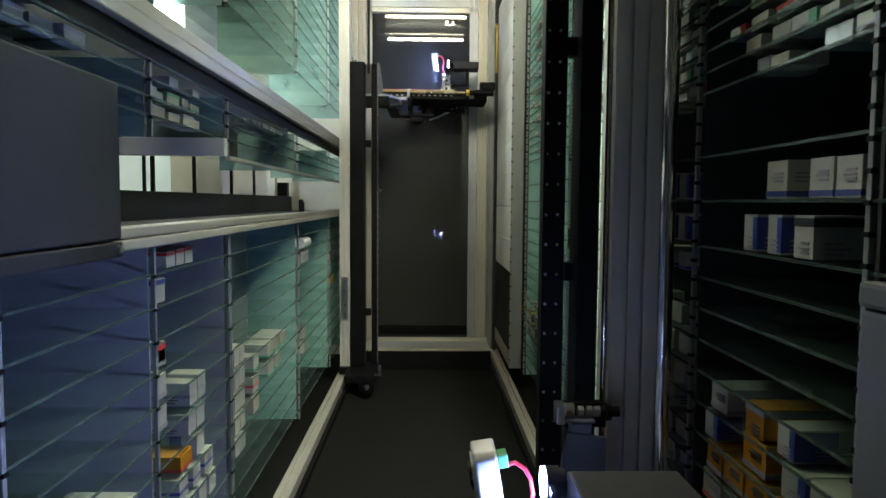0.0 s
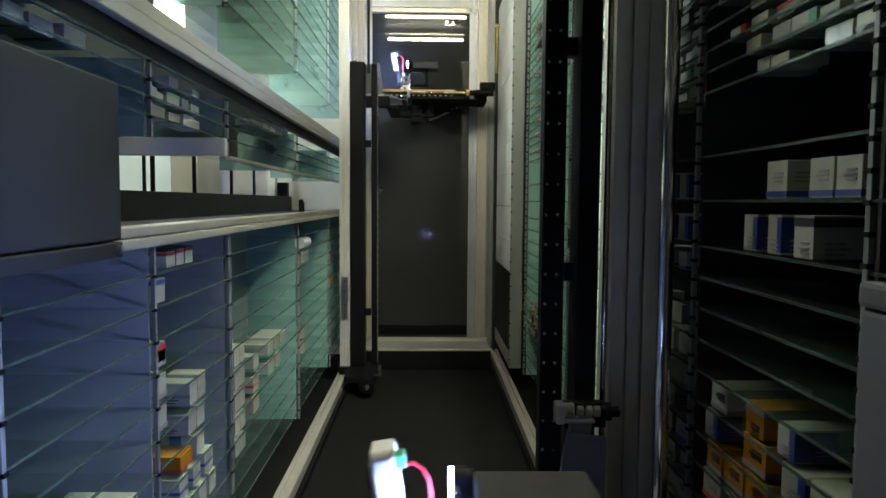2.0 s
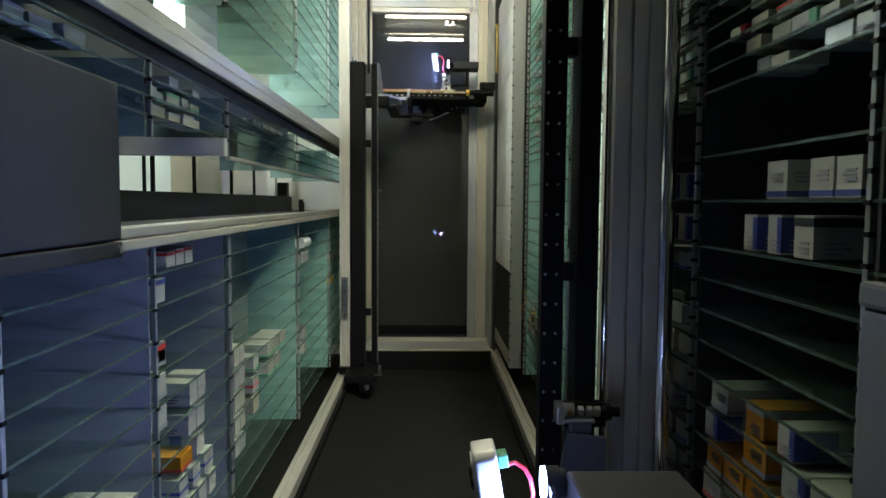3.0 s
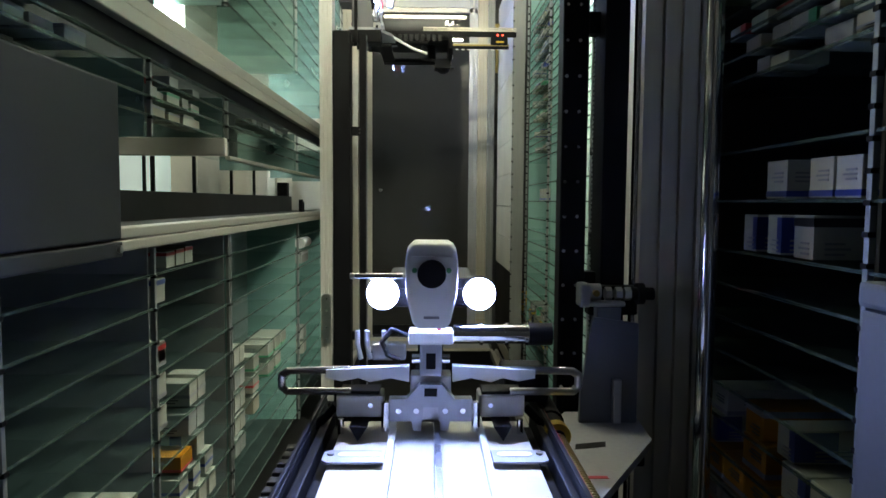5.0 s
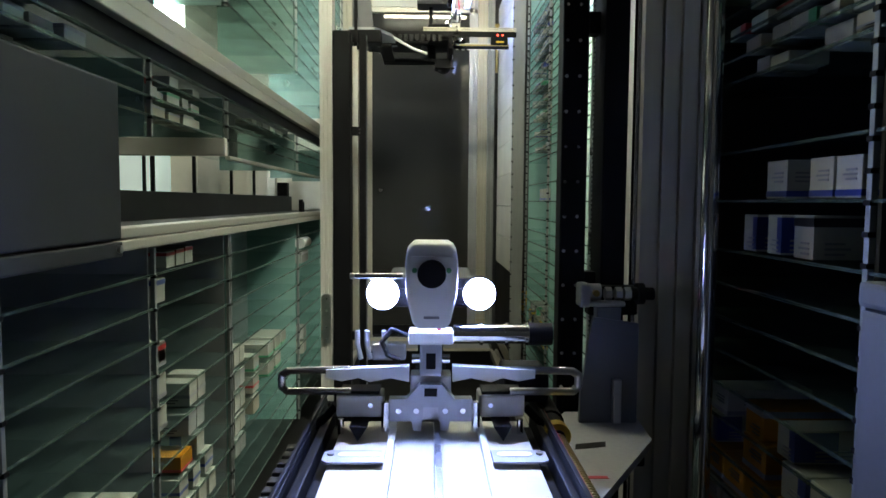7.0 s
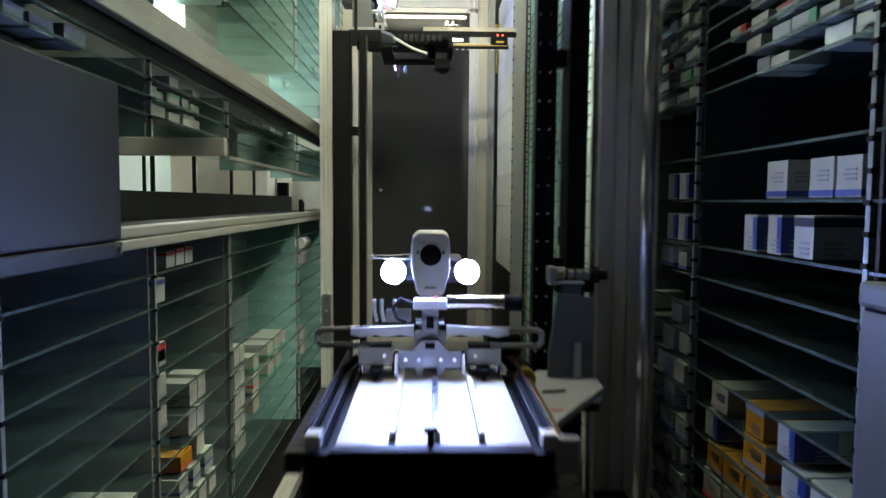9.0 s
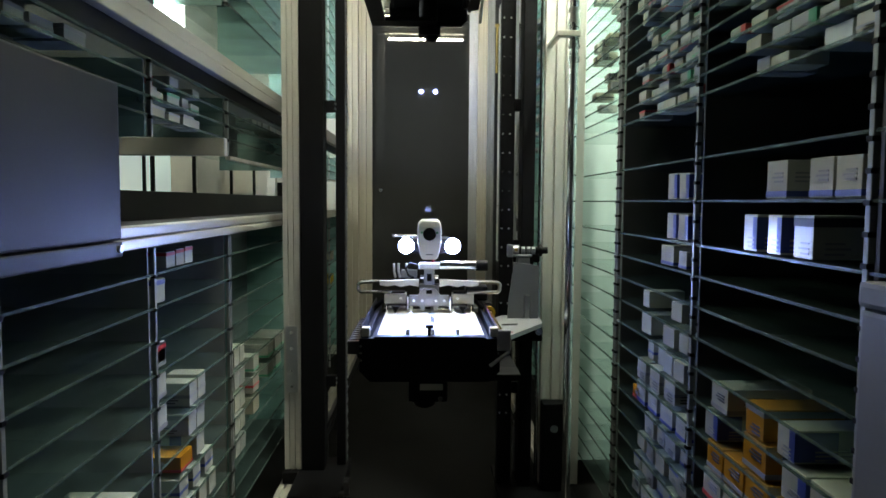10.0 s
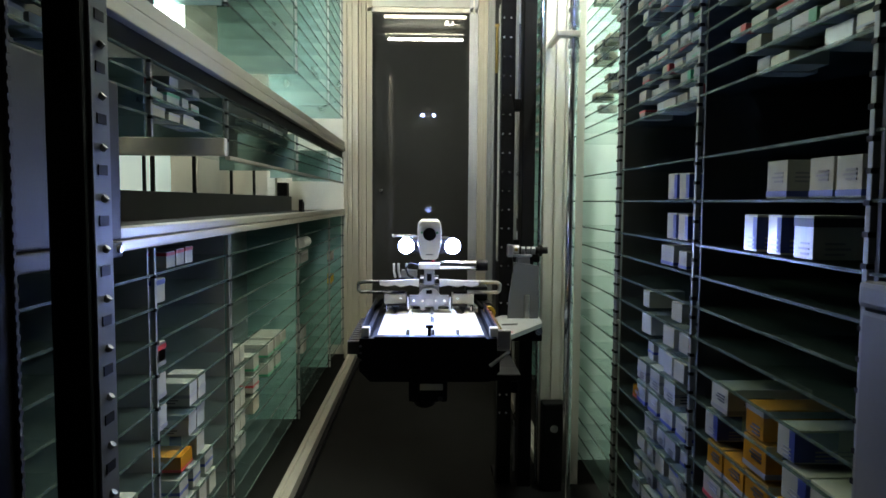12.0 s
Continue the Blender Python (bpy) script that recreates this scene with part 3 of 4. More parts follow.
def near_mast():
    m = thing("lift_mast", "tall black and aluminium lift mast on the floor rail", "mast", "lift masts")
    part("perforated_post", B(0.218, 0.261, 0.005, 0.045, 0.075, 1.66, bevel=0.003), BLACK, m)
    holes = bmesh.new()
    for i in range(24):
        z = 0.30 + i * 0.057
        for x in (0.225, 0.246):
            rod(holes, (x, 0.006, z), (x, 0.0035, z), 0.0028, 8)
    tagged(part("stud_row", holes, STEEL, m, "small bright studs in rows"), kind="stuff")
    part("belt_post", B(0.281, 0.320, -0.02, 0.06, 0.075, 1.66, bevel=0.003), BLACK, m)
    for z in (0.36, 0.80, 1.225):
        part("bridge", B(0.2615, 0.2805, 0.01, 0.04, z, z + 0.035, bevel=0.002), BLACK, m)
    ch = bmesh.new()
    box(ch, 0.2745, 0.2770, 0.042, 0.046, 0.1, 1.64)
    notches(ch, 0.2770, 0.2795, 0.046, 0.1, 1.64, 0.008, 0.003)
    part("toothed_belt", ch, STEEL, m, "thin toothed belt in the slot")
    col = prism(bmesh.new(), grooved(0.350, 0.470, 0.0, 0.09, 4, 0.010, 0.006), 0.075, 2.36, "z")
    part("column", col, ALU, m, "grooved aluminium column")
    part("guide_rod", R((0.340, 0.004, 0.075), (0.340, 0.004, 2.36), 0.006, 16), CHROME, m, "thin polished guide rod", True)
    pipe = part("tube_guide", R((0.402, -0.149, 0.0750), (0.402, -0.149, 2.3), 0.0126, 24), CHROME, m, "polished steel tube", True)
    for z0, z1, r in ((1.335, 1.352, 0.0155), (1.352, 1.362, 0.013), (1.375, 1.384, 0.0165), (1.384, 1.40, 0.014), (1.425, 1.436, 0.014), (1.436, 1.452, 0.016), (1.452, 1.472, 0.0135), (1.472, 1.484, 0.0165)):
        part("coupling_ring", R((0.402, -0.149, z0), (0.402, -0.149, z1), r, 24), STEEL, pipe, "screwed steel coupling ring", True)
    cl = box(B(0.352, 0.418, -0.166, -0.132, 1.405, 1.421, bevel=0.003), 0.352, 0.368, -0.1315, -0.001, 1.407, 1.419, bevel=0.002)
    part("tube_clamp", cl, PLATE, m, "pale tube clamp")
    part("foot_clamp", B(0.380, 0.424, -0.168, -0.132, 0.0752, 0.10, bevel=0.003), BLACK, m)
    ft = B(0.350, 0.418, -0.055, -0.001, 0.075, 0.345, bevel=0.005)
    foot = part("drive_unit", ft, BLACK, m, "black drive unit on the rail")
    part("roller", R((0.384, -0.057, 0.27), (0.384, -0.06, 0.27), 0.012), STEEL, foot)
    part("base", B(0.215, 0.448, -0.175, 0.16, 0.0605, 0.0745, bevel=0.003), BLACK, m)
    return m


def far_mast():
    m = thing("lift_mast", "tall black lift mast with an aluminium edge on the floor rail", "mast", "lift masts")
    part("mast_box", B(-0.394, -0.321, 0.0, 0.06, 0.10, 1.646, bevel=0.004), BLACK, m)
    rk = B(-0.289, -0.260, 0.045, 0.09, 0.10, 1.646, bevel=0.003)
    rack_post = part("rack_post", rk, BLACK, m)
    nb = bmesh.new()
    part("rack_strip", B(-0.2598, -0.2575, 0.054, 0.083, 0.11, 1.64), GREY, rack_post, "perforated strip")
    for i in range(37):
        box(nb, -0.2574, -0.2566, 0.061, 0.076, 0.129 + 0.04 * i, 0.137 + 0.04 * i)
    bl = bmesh.new()
    for i in range(37):
        rod(bl, (-0.2575, 0.068, 0.149 + 0.04 * i), (-0.2545, 0.068, 0.152 + 0.04 * i), 0.003, 8)
    tagged(part("bolt_row", bl, UPRIGHT, rack_post, "row of dull bolt heads"), kind="stuff")
    tagged(part("perforation", nb, BLACK, rack_post, "row of dark square holes"), kind="stuff")
    for z in (0.36, 1.225):
        part("bridge", B(-0.3205, -0.2895, 0.03, 0.058, z, z + 0.035, bevel=0.002), BLACK, m)
    nut = bmesh.new()
    for z in (0.37, 0.385, 1.235, 1.25):
        rod(nut, (-0.29, 0.0445, z), (-0.29, 0.038, z), 0.004, 8)
    part("nuts", nut, STEEL, m)
    ch = B(-0.3205, -0.3185, 0.050, 0.054, 0.12, 1.64)
    notches(ch, -0.3185, -0.3175, 0.052, 0.12, 1.64, 0.010, 0.002)
    part("toothed_belt", ch, RUBBER, m, "thin toothed belt in the slot")
    col = prism(bmesh.new(), grooved(-0.448, -0.396, 0.01, 0.10, 3, 0.008, 0.005), 0.10, 2.36, "z")
    part("column", col, ALU, m, "grooved aluminium column")
    part("shoe", B(-0.452, -0.405, -0.015, 0.11, 0.0605, 0.099, bevel=0.003), BLACK, m)
    base = part("base", B(-0.404, -0.25, -0.19, 0.12, 0.062, 0.098, bevel=0.004), BLACK, m)
    mot = rod(R((-0.290, -0.246, 0.062), (-0.290, -0.191, 0.062), 0.036, 24), (-0.290, -0.25, 0.062), (-0.290, -0.246, 0.062), 0.028, 24)
    for k in range(8):
        a = k * math.tau / 8
        rod(mot, (-0.290 + 0.031 * math.cos(a), -0.249, 0.062 + 0.031 * math.sin(a)), (-0.290 + 0.031 * math.cos(a), -0.246, 0.062 + 0.031 * math.sin(a)), 0.0035, 8)
    part("drive_motor", mot, BLACK, base, "round black drive motor", True)
    part("motor_cap", R((-0.290, -0.2555, 0.062), (-0.290, -0.2505, 0.062), 0.014), STEEL, base)
    br = box(B(-0.256, -0.222, -0.188, -0.172, 0.099, 0.107), -0.238, -0.224, -0.187, -0.173, 0.107, 0.150, bevel=0.002)
    rod(br, (-0.231, -0.20, 0.138), (-0.231, -0.187, 0.138), 0.008, 10)
    part("sensor", br, STEEL, base, "small bright sensor bracket")
    plate = part("splice_plate", B(-0.440, -0.404, 0.002, 0.009, 0.35, 0.56, bevel=0.001), STEEL, m)
    for z in (0.37, 0.42, 0.49, 0.54):
        part("screw", R((-0.422, -0.002, z), (-0.422, 0.002, z), 0.004, 8), CHROME, plate)
    part("guide_post", B(-0.311, -0.298, 0.062, 0.074, 1.6, 2.36), BLACK, m)
    cap = R((-0.38, 0.03, 1.6465), (-0.38, 0.03, 1.672), 0.006, 10)
    box(cap, -0.37, -0.352, 0.02, 0.04, 1.6465, 1.662, bevel=0.001)
    rod(cap, (-0.34, 0.03, 1.6465), (-0.34, 0.03, 1.658), 0.005, 10)
    part("top_fittings", cap, STEEL, m)
    return m


def carriage(reach, clamped=True):
    """The lift carriage that carries a gripper table: origin at the mast's face, table height."""
    c = thing("lift_carriage", "sheet metal lift carriage clamped to the mast", "carriage", "lift carriages")
    top = prism(bmesh.new(), [(0.145, -0.34), (0.20, -0.36), (0.325, -0.16), (0.335, -0.03), (0.225, -0.03), (0.16, -0.14)], -0.062, -0.050, "z")
    part("bracket_plate", top, ANOD, c, "grey bent bracket plate")
    slot = prism(bmesh.new(), [(0.205, -0.2), (0.25, -0.19), (0.255, -0.17), (0.21, -0.18)], -0.0498, -0.0492, "z")
    part("plate_label", B(0.185, 0.225, -0.300, -0.292, -0.0498, -0.0492), RED, c, "small red label bar")
    part("plate_slot", slot, BLACK, c)
    side = [(0.236, -0.05), (0.325, -0.05), (0.325, 0.105), (0.255, 0.115), (0.248, 0.075), (0.243, 0.035), (0.238, 0.005)]
    part("web_plate", prism(bmesh.new(), side, -0.085, -0.075), GREY, c, "grey curved web plate")
    part("web_rib", B(0.285, 0.298, -0.098, -0.0855, -0.048, 0.02, bevel=0.002), STEEL, c)
    part("skirt", B(0.20, 0.336, -0.10, -0.02, -0.115, -0.0625, bevel=0.004), BLACK, c)
    part("bolt", R((0.325, -0.108, -0.085), (0.325, -0.1, -0.085), 0.011, 12), CHROME, c, "", True)
    part("arm", B(-0.03, 0.215, -reach - 0.03, -reach + 0.05, -0.118, -0.1025, bevel=0.003), BLACK, c)
    part("arm_link", B(0.16, 0.2148, -reach + 0.0505, -0.1005, -0.1175, -0.103, bevel=0.003), BLACK, c)
    part("pivot", R((0, -reach, -0.1025), (0, -reach, -0.035), 0.035, 24), BLACK, c)
    if not clamped:
        return c
    part("clamp", B(0.234, 0.250, -0.088, -0.050, 0.130, 0.166, bevel=0.004), STEEL, c, "bolted steel clamp")
    part("clamp_eye", R((0.2505, -0.068, 0.152), (0.268, -0.068, 0.152), 0.013, 16), STEEL, c, "", True)
    part("clamp_arm", B(0.2505, 0.306, -0.080, -0.052, 0.130, 0.1375, bevel=0.003), ANOD, c)
    for x in (0.276, 0.292, 0.306):
        part("clamp_nut", R((x, -0.067, 0.149), (x + 0.010, -0.067, 0.149), 0.0105, 6), STEEL, c)
    part("clamp_roller", rod(R((0.3165, -0.067, 0.149), (0.352, -0.067, 0.149), 0.010, 16), (0.326, -0.067, 0.149), (0.336, -0.067, 0.149), 0.017, 16), BLACK, c, "black guide roller", True)
    part("clamp_foot", B(0.262, 0.3, -0.078, -0.054, 0.105, 0.1295, bevel=0.002), GREY, c)
    part("clamp_back", B(0.255, 0.334, -0.049, -0.021, 0.112, 0.158, bevel=0.003), BLACK, c)
    part("clamp_screw", R((0.258, -0.090, 0.152), (0.258, -0.0815, 0.152), 0.005, 12), BRASS, c)
    return c


def gripper_table(beam_metal):
    """A turning table with its sliding gripper; front towards -y, z = 0 on the table's plates."""
    t = thing("gripper_table", "turning picking table with gripper, scanner head and lamps", "robot", "picking robots")
    ribs = (-0.047, 0.008, 0.063)
    edges = (-0.118, *ribs, 0.124)
    for a, b in zip(edges, edges[1:]):
        part("table_plate", B(a + 0.004, b - 0.004, -0.09, 0.27, -0.008, 0.0, bevel=0.001), PLATE, t, "pale coated plate")
    for x in ribs:
        part("slide_rail", B(x - 0.004, x + 0.004, -0.07, 0.262, -0.008, 0.0085, bevel=0.0015), STEEL if x == 0.008 else PLASTIC, t)
    part("tray", B(-0.128, 0.134, -0.092, 0.275, -0.034, -0.009, bevel=0.003), BLACK, t)
    part("side_channel", B(-0.140, -0.129, -0.1, 0.30, -0.034, 0.006, bevel=0.002), BLACK, t)
    part("side_channel", B(0.135, 0.144, -0.1, 0.30, -0.034, 0.006, bevel=0.002), BLACK, t)
    front = part("front_skirt", prism(bmesh.new(), [(-0.15, -0.004), (0.152, -0.004), (0.152, -0.075), (0.13, -0.098), (-0.128, -0.098), (-0.15, -0.075)], -0.112, -0.093), BLACK, t, "matt black front skirt")
    part("skirt_lip", B(-0.118, 0.122, -0.116, -0.0935, -0.0035, 0.001, bevel=0.001), BLACK, front)
    rv = bmesh.new()
    for x in (-0.147, 0.149):
        for z in (-0.02, -0.035, -0.05):
            rod(rv, (x, -0.115, z), (x, -0.112, z), 0.0028, 8)
    part("rivets", rv, CHROME, front)
    part("stop_pin", box(R((0.0, -0.102, 0.0012), (0.0, -0.102, 0.02), 0.004, 10), -0.008, 0.008, -0.106, -0.098, 0.017, 0.024, bevel=0.002), BLACK, front)
    for x in (-0.137, 0.139):
        part("corner_block", B(x - 0.009, x + 0.009, -0.116, -0.092, 0.001, 0.020, bevel=0.002), PLATE, t)
    under = part("under_camera", B(-0.045, 0.04, -0.105, -0.03, -0.145, -0.099, bevel=0.005), BLACK, t, "black box under the table")
    part("name_plate", B(-0.02, 0.03, -0.1072, -0.1055, -0.118, -0.104), PAPER[1], under, "pale name plate")
    part("plug", R((0.024, -0.106, -0.132), (0.024, -0.125, -0.132), 0.006, 10), CHROME, under)
    dome = rod(R((-0.01, -0.07, -0.160), (-0.01, -0.07, -0.1455), 0.022, 16, 0.03), (-0.01, -0.07, -0.164), (-0.01, -0.07, -0.1605), 0.014, 16)
    part("lens_dome", dome, BLACK, under, "", True)
    # drive screw with motor along one side
    part("drive_screw", R((0.158, -0.0995, 0.0), (0.158, 0.208, 0.0), 0.0062, 14), STEEL, t, "long threaded drive screw", True)
    th = bmesh.new()
    for i in range(47):
        y = -0.09 + i * 0.0062
        rod(th, (0.158, y, 0.0), (0.158, y + 0.003, 0.0), 0.0076, 12)
    part("screw_thread", th, BRASS, t, "worn brass thread", True)
    part("bearing_ring", R((0.158, 0.209, 0.0), (0.158, 0.226, 0.0), 0.0165, 24), YELLOW, t, "yellow bearing ring", True)
    part("bearing_hub", R((0.158, 0.204, 0.0), (0.158, 0.2085, 0.0), 0.009, 20), BLACK, t)
    mot = rod(R((0.158, 0.2265, 0.0), (0.158, 0.26, 0.0), 0.015, 20), (0.158, 0.26, 0.0), (0.158, 0.36, 0.0), 0.018, 20)
    part("screw_motor", mot, BLACK, t, "black cylindrical motor", True)
    part("bearing_block", B(0.1445, 0.176, 0.2265, 0.25, -0.034, -0.0165, bevel=0.003), GREY, t)
    part("motor_box", B(0.10, 0.16, 0.285, 0.37, 0.02, 0.06, bevel=0.006), BLACK, t)
    part("front_bearing", B(0.146, 0.176, -0.115, -0.1, -0.03, 0.015, bevel=0.003), STEEL, t)
    part("lever", R((0.172, -0.118, -0.03), (0.13, -0.118, -0.062), 0.004, 10), STEEL, t)
    # the telescopic beam that runs out to the shelves
    beam = part("slide_beam", B(0.1448, 0.1495, -0.285, 0.145, 0.004, 0.012, bevel=0.001), BRASS if beam_metal == FRAME else beam_metal, t, "toothed slide beam")
    part("beam_cap", B(0.1445, 0.1498, -0.285, 0.145, 0.0125, 0.0175, bevel=0.001), beam_metal, beam)
    part("red_strip", B(0.1499, 0.1504, -0.285, 0.10, 0.014, 0.0165), RED, beam)
    part("dark_beam", B(0.1448, 0.1490, -0.285, 0.145, -0.012, 0.0035), BLACK, beam)
    for i in range(14):
        part("rack_tooth", B(0.1452, 0.1499, -0.27 + i * 0.03, -0.256 + i * 0.03, -0.016, -0.0125), PLATE, beam)
    # cable chain on the other side
    for i in range(12):
        y = -0.06 + i * 0.026
        part("chain_link", B(-0.182, -0.145, y, y + 0.017, -0.05, -0.02, bevel=0.003), RUBBER, t)
    part("twin_beam", B(-0.1495, -0.1448, -0.285, 0.145, 0.004, 0.012, bevel=0.001), beam_metal, beam, "twin slide beam")
    part("twin_cap", B(-0.1490, -0.1448, -0.285, 0.145, 0.0145, 0.021, bevel=0.001), beam_metal, beam)
    part("twin_web", B(-0.1485, -0.1448, -0.285, 0.145, -0.022, 0.0035), BLACK, beam)
    sensor = part("sensor_box", B(-0.162, -0.1490, -0.245, -0.165, -0.060, -0.0225, bevel=0.006), BLACK, beam, "black sensor box")
    part("sensor_label", B(-0.1632, -0.1622, -0.225, -0.190, -0.050, -0.042), PAPER[4], sensor)
    for y in (-0.222, -0.200):
        part("indicator", R((-0.1487, y, -0.012), (-0.1505, y, -0.012), 0.004, 10), REDLED, beam, "small red indicator light")
    if beam_metal == FRAME:
        hose = tube_path(bmesh.new(), [(-0.192, 0.205 - 0.022 * i, -0.022 - 0.010 * i + 0.0035 * math.sin(i * 0.8)) for i in range(10)], 0.0065)
        part("cable_loop", hose, PLASTIC, t, "pale corrugated cable loop", True)
    part("cable_tray", B(-0.186, -0.1455, 0.0, 0.225, -0.064, -0.052, bevel=0.003), BLACK, t)
    part("rear_box", B(-0.12, 0.09, 0.276, 0.33, -0.04, 0.004, bevel=0.005), BLACK, t)

    # the sliding gripper: origin between its two lamps
    g = part("gripper", B(-0.026, 0.026, -0.012, 0.02, 0.010, 0.070, bevel=0.003), STEEL, t, "sliding gripper with scanner head")
    lower = prism(bmesh.new(), [(-0.052, 0.016), (-0.052, 0.044), (-0.03, 0.044), (-0.014, 0.062), (0.014, 0.062), (0.03, 0.044), (0.052, 0.044), (0.052, 0.016), (0.024, 0.016), (0.022, 0.004), (0.012, 0.004), (0.009, 0.034), (-0.009, 0.034), (-0.012, 0.004), (-0.022, 0.004), (-0.024, 0.016)], -0.030, -0.013)
    part("yoke", lower, ANOD, g, "milled grey yoke")
    for x in (-0.040, -0.018, 0.018, 0.040):
        part("yoke_screw", R((x, -0.033, 0.030), (x, -0.0302, 0.030), 0.0035, 10), CHROME, g)
    part("yoke_slot", B(-0.008, 0.008, -0.0315, -0.0303, 0.048, 0.058), BLACK, g)
    part("neck", B(-0.014, 0.014, -0.020, 0.012, 0.0705, 0.112, bevel=0.003), ANOD, g)
    for s in (-1, 1):
        part("neck_bolt", R((s * 0.0142, -0.006, 0.09), (s * 0.024, -0.006, 0.09), 0.006, 12), CHROME, g)
    part("neck_window", B(-0.006, 0.006, -0.0215, -0.0203, 0.08, 0.10), BLACK, g)
    part("collar", B(-0.028, 0.028, -0.03, 0.014, 0.1125, 0.128, bevel=0.003), PLASTIC, g)
    for s in (-1, 1):
        pl = prism(bmesh.new(), [(s * 0.027, 0.086), (s * 0.13, 0.081), (s * 0.13, 0.071), (s * 0.11, 0.067), (s * 0.09, 0.071), (s * 0.075, 0.066), (s * 0.05, 0.071), (s * 0.027, 0.066)][::s], -0.030, -0.016)
        part("jaw", pl, PLASTIC, g, "pale grooved gripper jaw")
        lp = [(s * 0.10, -0.022, 0.080), (s * 0.178, -0.022, 0.078), (s * 0.186, -0.022, 0.073), (s * 0.186, -0.022, 0.058), (s * 0.180, -0.022, 0.052), (s * 0.10, -0.022, 0.052)]
        part("side_loop", tube_path(bmesh.new(), lp, 0.0048, 10), STEEL, g, "bent steel loop", True)
        part("cheek_block", B(s * 0.060, s * 0.118, -0.026, 0.012, 0.020, 0.048, bevel=0.003), PLATE, g)
        part("cheek_screw", R((s * 0.075, -0.029, 0.036), (s * 0.075, -0.0262, 0.036), 0.003, 10), CHROME, g)
        part("cheek_cap", B(s * 0.064, s * 0.114, -0.024, 0.010, 0.0485, 0.0525, bevel=0.001), BLACK, g)
        cw = prism(bmesh.new(), [(s * 0.076, 0.019), (s * 0.098, 0.019), (s * 0.088, 0.001)][::s], -0.06, -0.016)
        part("claw", cw, BLACK, g, "black guide claw")
        part("post", R((s * 0.112, -0.028, 0.0), (s * 0.112, -0.028, 0.019), 0.004, 10), CHROME, g)
        part("pad", R((s * 0.056, -0.034, 0.0055), (s * 0.056, -0.034, 0.042), 0.0055, 12), CHROME, g, "", True)
        part("strut", R((s * 0.120, -0.01, 0.03), (s * 0.155, -0.01, -0.005), 0.006, 8), BLACK, g)
        def turned(ring, x=s * 0.062):
            bm = bmesh.new()
            loops = [[bm.verts.new((x + r * math.cos(k * math.tau / 24), y, 0.172 + r * math.sin(k * math.tau / 24))) for k in range(24)] for r, y in ring]
            for q in range(4):
                for k in range(24):
                    bm.faces.new((loops[q][k], loops[q][(k + 1) % 24], loops[(q + 1) % 4][(k + 1) % 24], loops[(q + 1) % 4][k]))
            bmesh.ops.recalc_face_normals(bm, faces=bm.faces)
            return bm
        hood = turned([(0.0182, 0.004), (0.0182, 0.022), (0.0215, 0.022), (0.0215, 0.004)])
        rod(hood, (s * 0.062, 0.0185, 0.172), (s * 0.062, 0.03, 0.172), 0.0182, 24)
        cupob = part("lamp_cup", hood, BLACK, g, "black lamp housing", True)
        part("led", R((s * 0.062, 0.0025, 0.172), (s * 0.062, 0.0045, 0.172), 0.006, 24), LED, cupob, "glaring white lamp")
        # The glowing ring is made wide to carry the lamp's glare.
        part("lens_glare_ring", turned([(0.0082, 0.001), (0.0082, 0.006), (0.0205, 0.0038), (0.0200, 0.001)]), LED_LENS_GLARE, cupob, "glowing lens ring widened to stand for the lamp's glare", True)
        part("lamp_bar", B(s * 0.018, s * 0.0405, 0.006, 0.012, 0.166, 0.178), BLACK, g)
    # scanner head, leaning to the front
    tilt = Matrix.Translation((0, -0.072, 0.187)) @ pose(0, 0, 0, 9, 0, 0)
    hb = bmesh.new()
    outline = [(-0.022, -0.038), (-0.016, -0.044), (0.016, -0.044), (0.022, -0.038), (0.0295, -0.004), (0.0305, 0.034), (0.028, 0.050), (0.020, 0.058), (-0.020, 0.058), (-0.028, 0.050), (-0.0305, 0.034), (-0.0295, -0.004)]
    prism(hb, outline, -0.014, 0.014)
    bmesh.ops.bevel(hb, geom=list(hb.edges), offset=0.0045, segments=3, affect="EDGES", profile=0.6)
    hb.transform(tilt)
    head = part("scanner_head", hb, PLASTIC, g, "rounded white scanner head", True)
    fc = prism(bmesh.new(), [(-0.0255, 0.004), (-0.0235, 0.044), (0.0235, 0.044), (0.0255, 0.004), (0.015, -0.008), (-0.015, -0.008)], -0.0165, -0.0145)
    fc.transform(tilt)
    part("face_plate", fc, PLASTIC, head)
    ln = R((0, -0.0205, 0.024), (0, -0.0167, 0.024), 0.0165, 28)
    ln.transform(tilt)
    part("lens", ln, BLACK, head, "round black lens", True)
    # Glints on both sides of the lens, put in as green discs.
    for q in (-1, 1):
        gl = R((q * 0.0195, -0.0185, 0.028), (q * 0.0195, -0.0167, 0.028), 0.0030, 12)
        gl.transform(tilt)
        part("lens_glint", gl, GREEN, head, "small green disc standing for a glint of the lens", True)
    mk = B(-0.009, 0.009, -0.0150, -0.0142, -0.031, -0.028)
    mk.transform(tilt)
    part("marking", mk, INK[4], head)
    gc = B(0.004, 0.026, 0.0145, 0.026, 0.036, 0.052, bevel=0.002)
    gc.transform(tilt)
    part("connector", gc, GREEN, head, "green cable connector")
    wire = tube_path(bmesh.new(), [(0.015, -0.055, 0.226), (0.015, -0.044, 0.229), (0.016, -0.033, 0.222), (0.016, -0.026, 0.210), (0.017, -0.023, 0.192), (0.016, -0.025, 0.174), (0.012, -0.028, 0.156), (0.010, -0.020, 0.130)], 0.0026)
